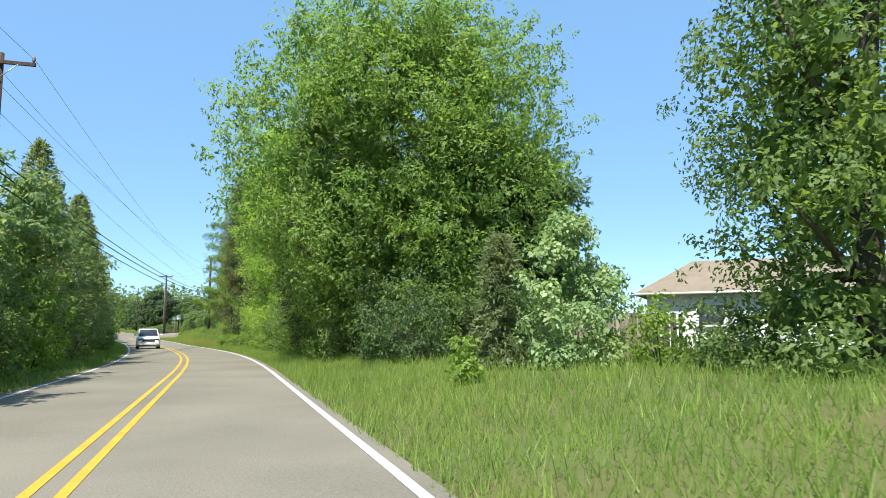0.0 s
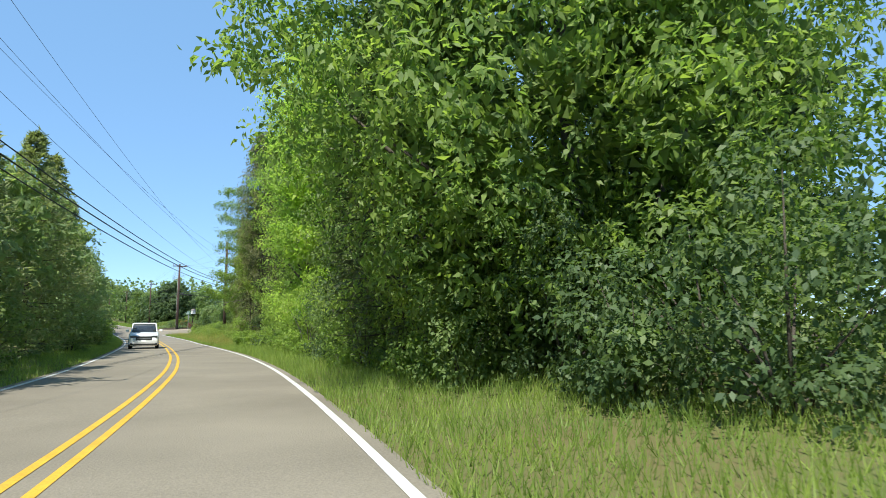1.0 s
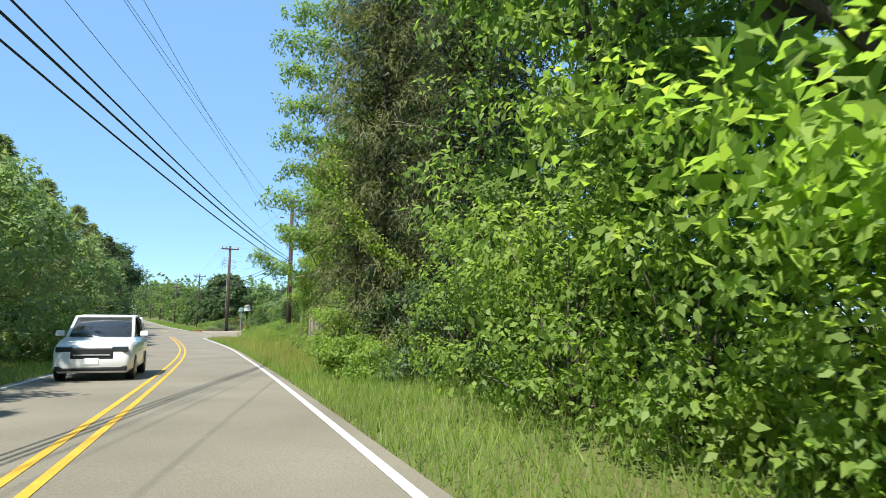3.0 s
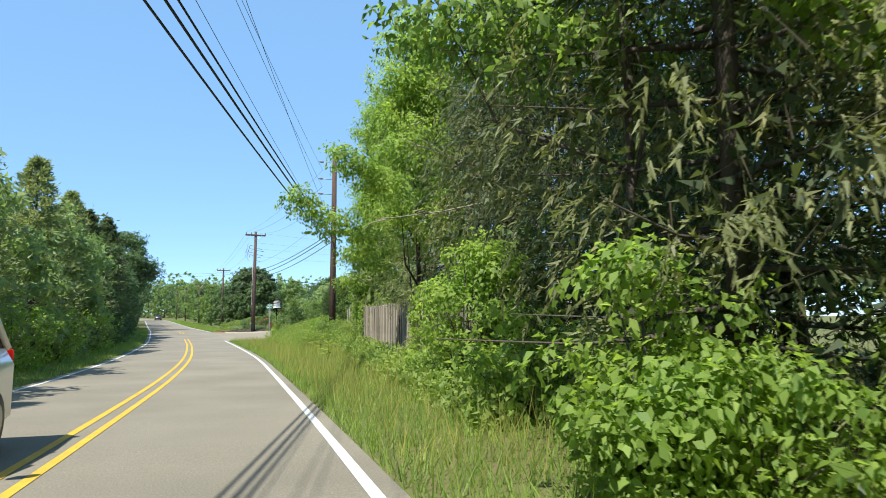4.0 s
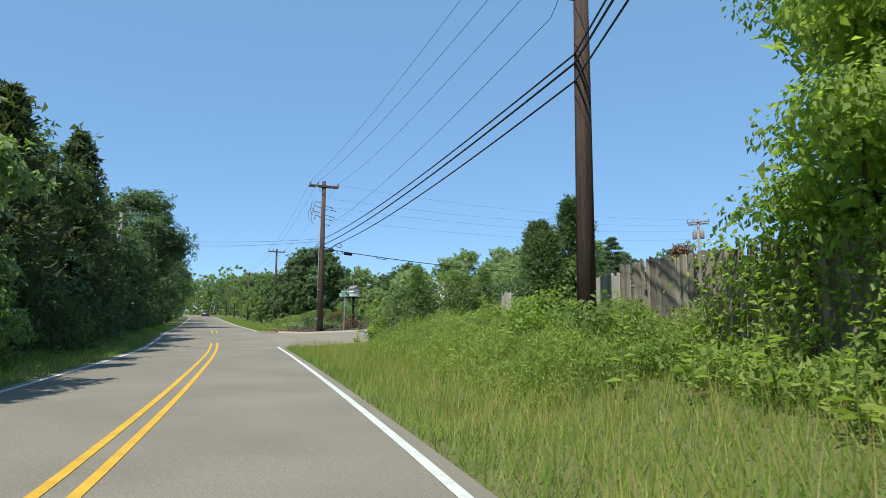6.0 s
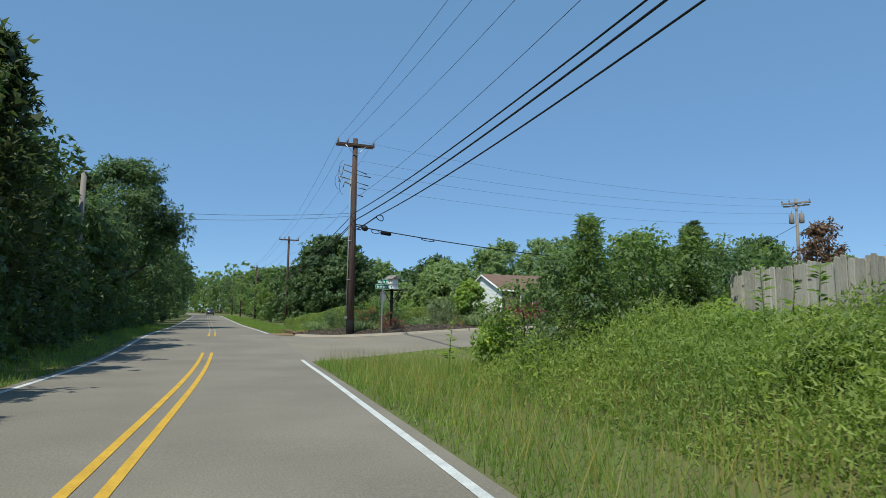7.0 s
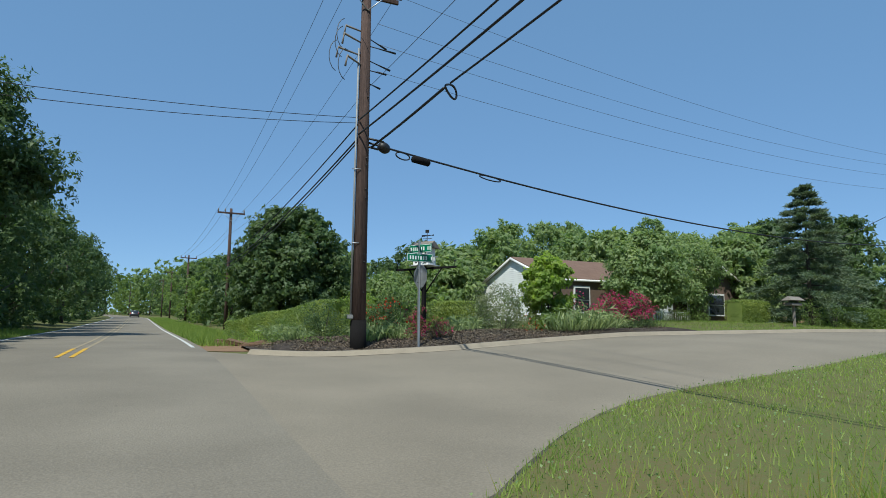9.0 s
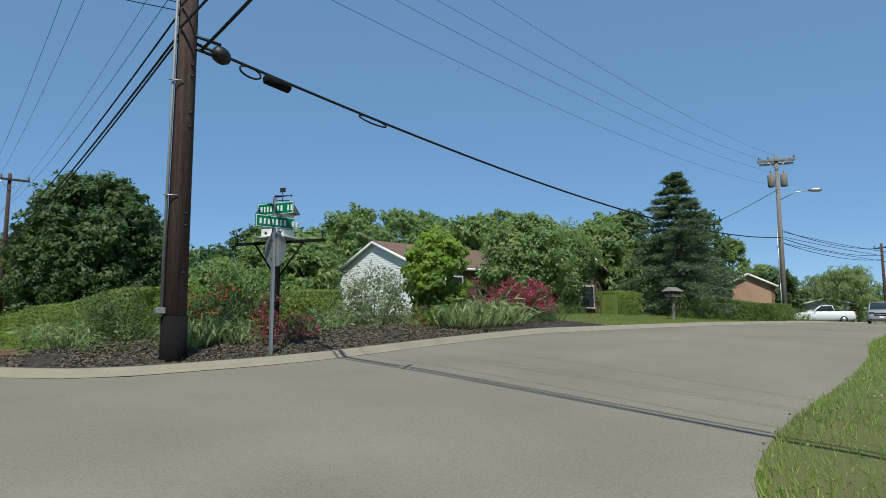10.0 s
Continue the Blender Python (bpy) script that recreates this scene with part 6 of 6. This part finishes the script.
# Signs, bird house and street furniture
def build_signs():
    z = lz(2.36, 32.78) + 0.06
    s = thing("stop_sign", "stop sign with grey metal back on a steel post", "road sign", pose(2.36, 32.78, z, 0, 0, 11))
    part("post", box("post", (0.05, 0.06, 3.2), M["steel"], 0.006, (0, 0, -0.3)), s)
    oct_ = [(0.0, 0.33 * math.cos(math.pi / 8 + k * math.pi / 4), 1.95 + 0.33 * math.sin(math.pi / 8 + k * math.pi / 4)) for k in range(8)]
    v = [(0.035 + p[0], p[1], p[2]) for p in oct_] + [(0.04 + p[0], p[1], p[2]) for p in oct_]
    part("plate", mesh_of("plate", v, [tuple(range(8))[::-1], tuple(range(8, 16))] + [(k, (k + 1) % 8, 8 + (k + 1) % 8, 8 + k) for k in range(8)], M["steel"]), s, "bare grey metal back of the plate")
    face = [(0.0435 + p[0], p[1] * 0.97, 1.95 + (p[2] - 1.95) * 0.97) for p in oct_]
    part("face", mesh_of("face", face, [tuple(range(8))], M["petal_red"]), s, "red reflective face")
    for zz in (1.78, 2.12):
        part("bolt", tubes("bolt", [([(0.0, 0.0, zz), (-0.05, 0.0, zz)], 0.012)], M["black"], 6), s)

    def blade(zz, turn, ln, bars):
        b = part("street_blade", box("street_blade", (ln, 0.012, 0.23), M["sign_green"], 0.004), s, "green street-name blade", at=pose(0, -0.03, zz, 0, 0, turn))
        part("border", box("border", (ln - 0.02, 0.003, 0.21), M["sign_white"], 0, (0, -0.0078, 0.01)), b)
        part("field", box("field", (ln - 0.045, 0.003, 0.185), M["sign_green"], 0, (0, -0.0108, 0.0225)), b)
        x = -ln / 2 + 0.07
        for w in bars:
            if w > 0:
                part("letter_bar", box("letter_bar", (w * 0.8, 0.003, 0.1), M["sign_white"], 0, (x + w / 2, -0.0138, 0.06)), b, "plain white bar")
            x += abs(w) + 0.03
        part("blade_cap", box("blade_cap", (0.05, 0.05, 0.06), M["steel"], 0.005, (0, 0.02, -0.05)), b)

    blade(2.33, -10, 0.76, (0.05, 0.045, 0.05, 0.045, 0.05, 0.045, 0.05, -0.05, 0.045, 0.045))
    blade(2.575, -74, 0.8, (0.05, 0.035, 0.04, 0.045, 0.05, 0.045, 0.05, -0.04, 0.04, 0.04))
    # bird house with weather vane
    bx, by = 3.5, 35.06
    z = lz(bx, by) + 0.16
    b = thing("bird_house", "white two-storey bird house on a post with a weather vane", "bird house", pose(bx, by, z, 0, 0, -60))
    part("post", box("post", (0.11, 0.11, 2.45), M["tarred"], 0.008, (0, 0, -0.2)), b)
    part("body", box("body", (0.56, 0.42, 0.24), M["white_paint"], 0.008, (0, 0, 2.28)), b, "lower white storey")
    part("balcony", box("balcony", (0.74, 0.6, 0.03), M["white_paint"], 0.006, (0, 0, 2.25)), b)
    part("upper_storey", box("upper_storey", (0.54, 0.4, 0.26), M["white_paint"], 0.008, (0, 0, 2.56)), b)
    part("ledge", box("ledge", (0.68, 0.54, 0.025), M["white_paint"], 0.006, (0, 0, 2.53)), b)
    for zz in (2.36, 2.65):
        for ox in (-0.16, 0.02, 0.19):
            part("entrance_hole", tubes("entrance_hole", [([(ox, -0.215, zz), (ox, -0.2, zz)], 0.035)], M["black"], 10), b)
    v = [(-0.38, -0.3, 2.8), (0.38, -0.3, 2.8), (0.38, 0.3, 2.8), (-0.38, 0.3, 2.8), (-0.38, 0, 3.02), (0.38, 0, 3.02)]
    part("roof", mesh_of("roof", v, [(0, 1, 5, 4), (2, 3, 4, 5), (0, 4, 3), (1, 2, 5), (3, 2, 1, 0)], M["pole_grey"]), b, "weathered grey roof")
    part("arm", box("arm", (2.3, 0.07, 0.06), M["tarred"], 0.006, (0, 0.05, 2.15)), b)
    for sx in (-1, 1):
        part("arm_brace", tubes("arm_brace", [([(sx * 0.62, 0.05, 2.16), (sx * 0.06, 0.02, 1.45)], 0.022)], M["tarred"], 5), b)
        part("finial", tubes("finial", [([(sx * 1.1, 0.05, 2.19), (sx * 1.1, 0.05, 2.33), (sx * 1.1, 0.05, 2.39)], [0.012, 0.012, 0.04])], M["black"], 6), b)
    vane = part("weather_vane", tubes("weather_vane", [([(0.1, 0, 2.95), (0.1, 0, 3.3)], 0.011)], M["black"], 5), b, "black iron weather vane")
    part("vane_arrow", tubes("vane_arrow", [([(-0.1, 0, 3.2), (0.26, 0.03, 3.2), (0.31, 0.03, 3.2)], [0.03, 0.009, 0.03])], M["black"], 5), vane)
    part("vane_cross", tubes("vane_cross", [([(-0.05, -0.05, 3.1), (0.25, 0.05, 3.1)], 0.009)], M["black"], 5), vane)
    part("vane_bird", box("vane_bird", (0.14, 0.012, 0.1), M["black"], 0.005, (0.1, 0, 3.28)), vane)
    # blue and white notice on a post
    sx, sy = 10.8, 24.3
    n = thing("notice_sign", "white and blue notice plates on a thin steel post", "sign", pose(sx, sy, lz(sx, sy), 0, 0, -25))
    part("post", box("post", (0.05, 0.04, 2.5), M["steel"], 0.004, (0, 0.03, -0.3)), n)
    part("white_plate", box("white_plate", (0.3, 0.012, 0.42), M["sign_white"], 0.004, (0, 0, 2.0)), n, "white plate with a dark emblem")
    part("emblem", box("emblem", (0.09, 0.004, 0.13), M["black"], 0.004, (0, -0.009, 2.16)), n)
    part("blue_plate", box("blue_plate", (0.3, 0.012, 0.42), M["sign_blue"], 0.004, (0, 0, 1.55)), n, "pale blue plate")
    for k in range(3):
        part("text_bar", box("text_bar", (0.2 - 0.03 * k, 0.004, 0.03), M["sign_white"], 0, (0, -0.009, 1.65 + 0.1 * k)), n)
    # lantern post on the lawn
    lx_, ly_ = 24.9, 38.4
    n = thing("bird_feeder", "grey-roofed wooden feeder on a short post", "bird feeder", pose(lx_, ly_, lz(lx_, ly_)))
    part("post", box("post", (0.1, 0.1, 1.15), M["pole_grey"], 0.006, (0, 0, -0.1)), n)
    part("tray", box("tray", (0.75, 0.4, 0.12), M["pole_grey"], 0.008, (0, 0, 1.05)), n)
    v = [(-0.5, -0.3, 1.3), (0.5, -0.3, 1.3), (0.5, 0.3, 1.3), (-0.5, 0.3, 1.3), (-0.42, 0, 1.5), (0.42, 0, 1.5)]
    part("roof", mesh_of("roof", v, [(0, 1, 5, 4), (2, 3, 4, 5), (0, 4, 3), (1, 2, 5), (3, 2, 1, 0)], M["pole_grey"]), n)
    for px in (-0.33, 0.33):
        part("roof_post", box("roof_post", (0.05, 0.05, 0.2), M["pole_grey"], 0, (px, 0, 1.13)), n)


# Vehicles
CAR_PAINT = {}


def paint(name, base):
    if name not in CAR_PAINT:
        m = mat(name, base, 0.28, var=0.03, bump=0, spec=0.6)
        m.node_tree.nodes["Principled BSDF"].inputs["Coat Weight"].default_value = 0.6
        CAR_PAINT[name] = m
    return CAR_PAINT[name]


def vehicle(name, label, x, y, turn, colour, base, length=4.1, width=1.77, height=1.65, pickup=False):
    """A car that looks along its own -y: lofted body, glasshouse, wheels, lights and grille."""
    z = lz(x, y) + 0.035
    top = thing(name, label, "car", pose(x, y, z, 0, 0, turn))
    L, W, H = length, width / 2, height
    pm = paint(colour, base)

    def loft(nm, rows, material, parent=top, lab=""):
        verts, faces = [], []
        n = len(rows[0][1])
        for yy, prof in rows:
            verts += [(px, yy, pz) for px, pz in prof]
        for i in range(len(rows) - 1):
            faces += [(i * n + k, i * n + (k + 1) % n, (i + 1) * n + (k + 1) % n, (i + 1) * n + k) for k in range(n)]
        faces += [tuple(range(n))[::-1], tuple(range((len(rows) - 1) * n, len(rows) * n))]
        return part(nm, mesh_of(nm, verts, faces, material, smooth=True), parent, lab)

    def ringp(w, lo, hi, r=0.12):
        return [(-w + r, lo), (w - r, lo), (w, lo + r), (w, hi - r * 1.4), (w - r * 0.8, hi), (-w + r * 0.8, hi), (-w, hi - r * 1.4), (-w, lo + r)]

    bonnet, belt = H * 0.6, H * 0.64
    loft("body", [(-L / 2, ringp(W * 0.82, 0.32, bonnet * 0.72)), (-L / 2 + 0.08, ringp(W * 0.93, 0.22, bonnet * 0.86)), (-L / 2 + 0.3, ringp(W * 0.98, 0.2, bonnet * 0.96)), (-L * 0.24, ringp(W, 0.2, belt)), (L * 0.1, ringp(W, 0.2, belt)), (L / 2 - 0.25, ringp(W * 0.98, 0.22, belt)), (L / 2, ringp(W * 0.86, 0.35, belt * 0.93))], pm)
    y0, y1, y2, y3 = (-L * 0.22, -L * 0.06, L * 0.36, L * 0.47) if not pickup else (-L * 0.16, -L * 0.04, L * 0.14, L * 0.17)
    loft("glasshouse", [(y0, ringp(W * 0.86, belt - 0.06, belt + 0.02, 0.02)), (y1, ringp(W * 0.78, belt - 0.06, H - 0.06, 0.05)), (y2, ringp(W * 0.76, belt - 0.06, H - 0.08, 0.05)), (y3, ringp(W * 0.84, belt - 0.06, belt + 0.03, 0.02))], M["glass"], lab="dark glazing")
    loft("roof", [(y1 - 0.05, ringp(W * 0.76, H - 0.1, H - 0.04, 0.02)), ((y1 + y2) / 2, ringp(W * 0.78, H - 0.1, H, 0.03)), (y2 + 0.04, ringp(W * 0.75, H - 0.12, H - 0.05, 0.02))], pm)
    for sx in (-1, 1):
        for py, pz in ((y0, y1), (y2, y3)):
            part("pillar", tubes("pillar", [([(sx * W * 0.85, py if py == y0 else pz, belt), (sx * W * 0.765, pz if py == y0 else py, H - 0.07)], 0.045)], pm, 5), top)
        part("mid_pillar", tubes("mid_pillar", [([(sx * W * 0.87, L * 0.1, belt - 0.05), (sx * W * 0.78, L * 0.1, H - 0.06)], 0.04)], M["black"], 5), top)
        mir = part("mirror", box("mirror", (0.2, 0.1, 0.14), pm, 0.03, (sx * (W + 0.1), -L * 0.14, belt + 0.02)), top)
        part("headlight", box("headlight", (0.36, 0.1, 0.13), M["glass"], 0.03, (sx * W * 0.68, -L / 2 + 0.04, bonnet * 0.72)), top, "clear headlight")
        part("tail_light", box("tail_light", (0.14, 0.08, 0.3), M["petal_red"], 0.02, (sx * W * 0.82, L / 2 - 0.05, belt * 0.7)), top, "red tail light")
        part("fog_lamp", box("fog_lamp", (0.22, 0.05, 0.1), M["black"], 0.02, (sx * W * 0.68, -L / 2 + 0.03, 0.42)), top)
        for wy in (-L * 0.31, L * 0.31):
            tyre = part("wheel", tubes("wheel", [([(sx * (W - 0.2), wy, 0.33), (sx * (W - 0.18), wy, 0.33), (sx * (W - 0.02), wy, 0.33), (sx * W, wy, 0.33)], [0.29, 0.33, 0.33, 0.29])], M["black"], 20), top, "black rubber tyre")
            part("rim", tubes("rim", [([(sx * (W - 0.02), wy, 0.33), (sx * (W + 0.012), wy, 0.33)], [0.21, 0.19])], M["steel"], 14), tyre, "silver rim")
    part("grille", box("grille", (W * 1.05, 0.06, 0.26), M["black"], 0.03, (0, -L / 2 + 0.02, bonnet * 0.55)), top, "black grille")
    part("grille_bar", box("grille_bar", (W * 0.9, 0.03, 0.03), M["steel"], 0.008, (0, -L / 2 - 0.012, bonnet * 0.63)), top)
    part("bumper", box("bumper", (W * 1.75, 0.1, 0.12), M["black"], 0.03, (0, -L / 2 + 0.05, 0.26)), top, "dark lower bumper")
    part("number_plate", box("number_plate", (0.3, 0.015, 0.15), M["sign_white"], 0.003, (0, -L / 2 - 0.008, 0.42)), top)
    if pickup:
        part("bed_floor", box("bed_floor", (W * 1.6, L * 0.3, 0.03), M["black"], 0, (0, L * 0.33, belt + 0.002)), top)
    return top


def build_vehicles():
    y = -27.6
    slope = (float(lane(y + 2)) - float(lane(y - 2))) / 4
    vehicle("suv", "white compact sport-utility car on the oncoming lane", float(lane(y)) - 1.45, y, -math.degrees(math.atan(slope)), "white_car_paint", (0.75, 0.75, 0.75))
    vehicle("car", "small dark car far along the road", float(lane(165)) + 1.4, 165, 180, "dark_car_paint", (0.03, 0.03, 0.035), height=1.45)
    vehicle("suv", "dark silver sport-utility car on the side street", 57.0, 39.4, -74, "silver_car_paint", (0.3, 0.31, 0.32), length=4.6, width=1.9, height=1.75)
    vehicle("pickup_truck", "white pickup truck parked by a drive", 66.0, 46.95, 205, "white_car_paint", (0.75, 0.75, 0.75), length=5.2, width=1.9, height=1.7, pickup=True)


build_thicket()
build_garden()
build_houses()
build_signs()
build_vehicles()
build_verges()
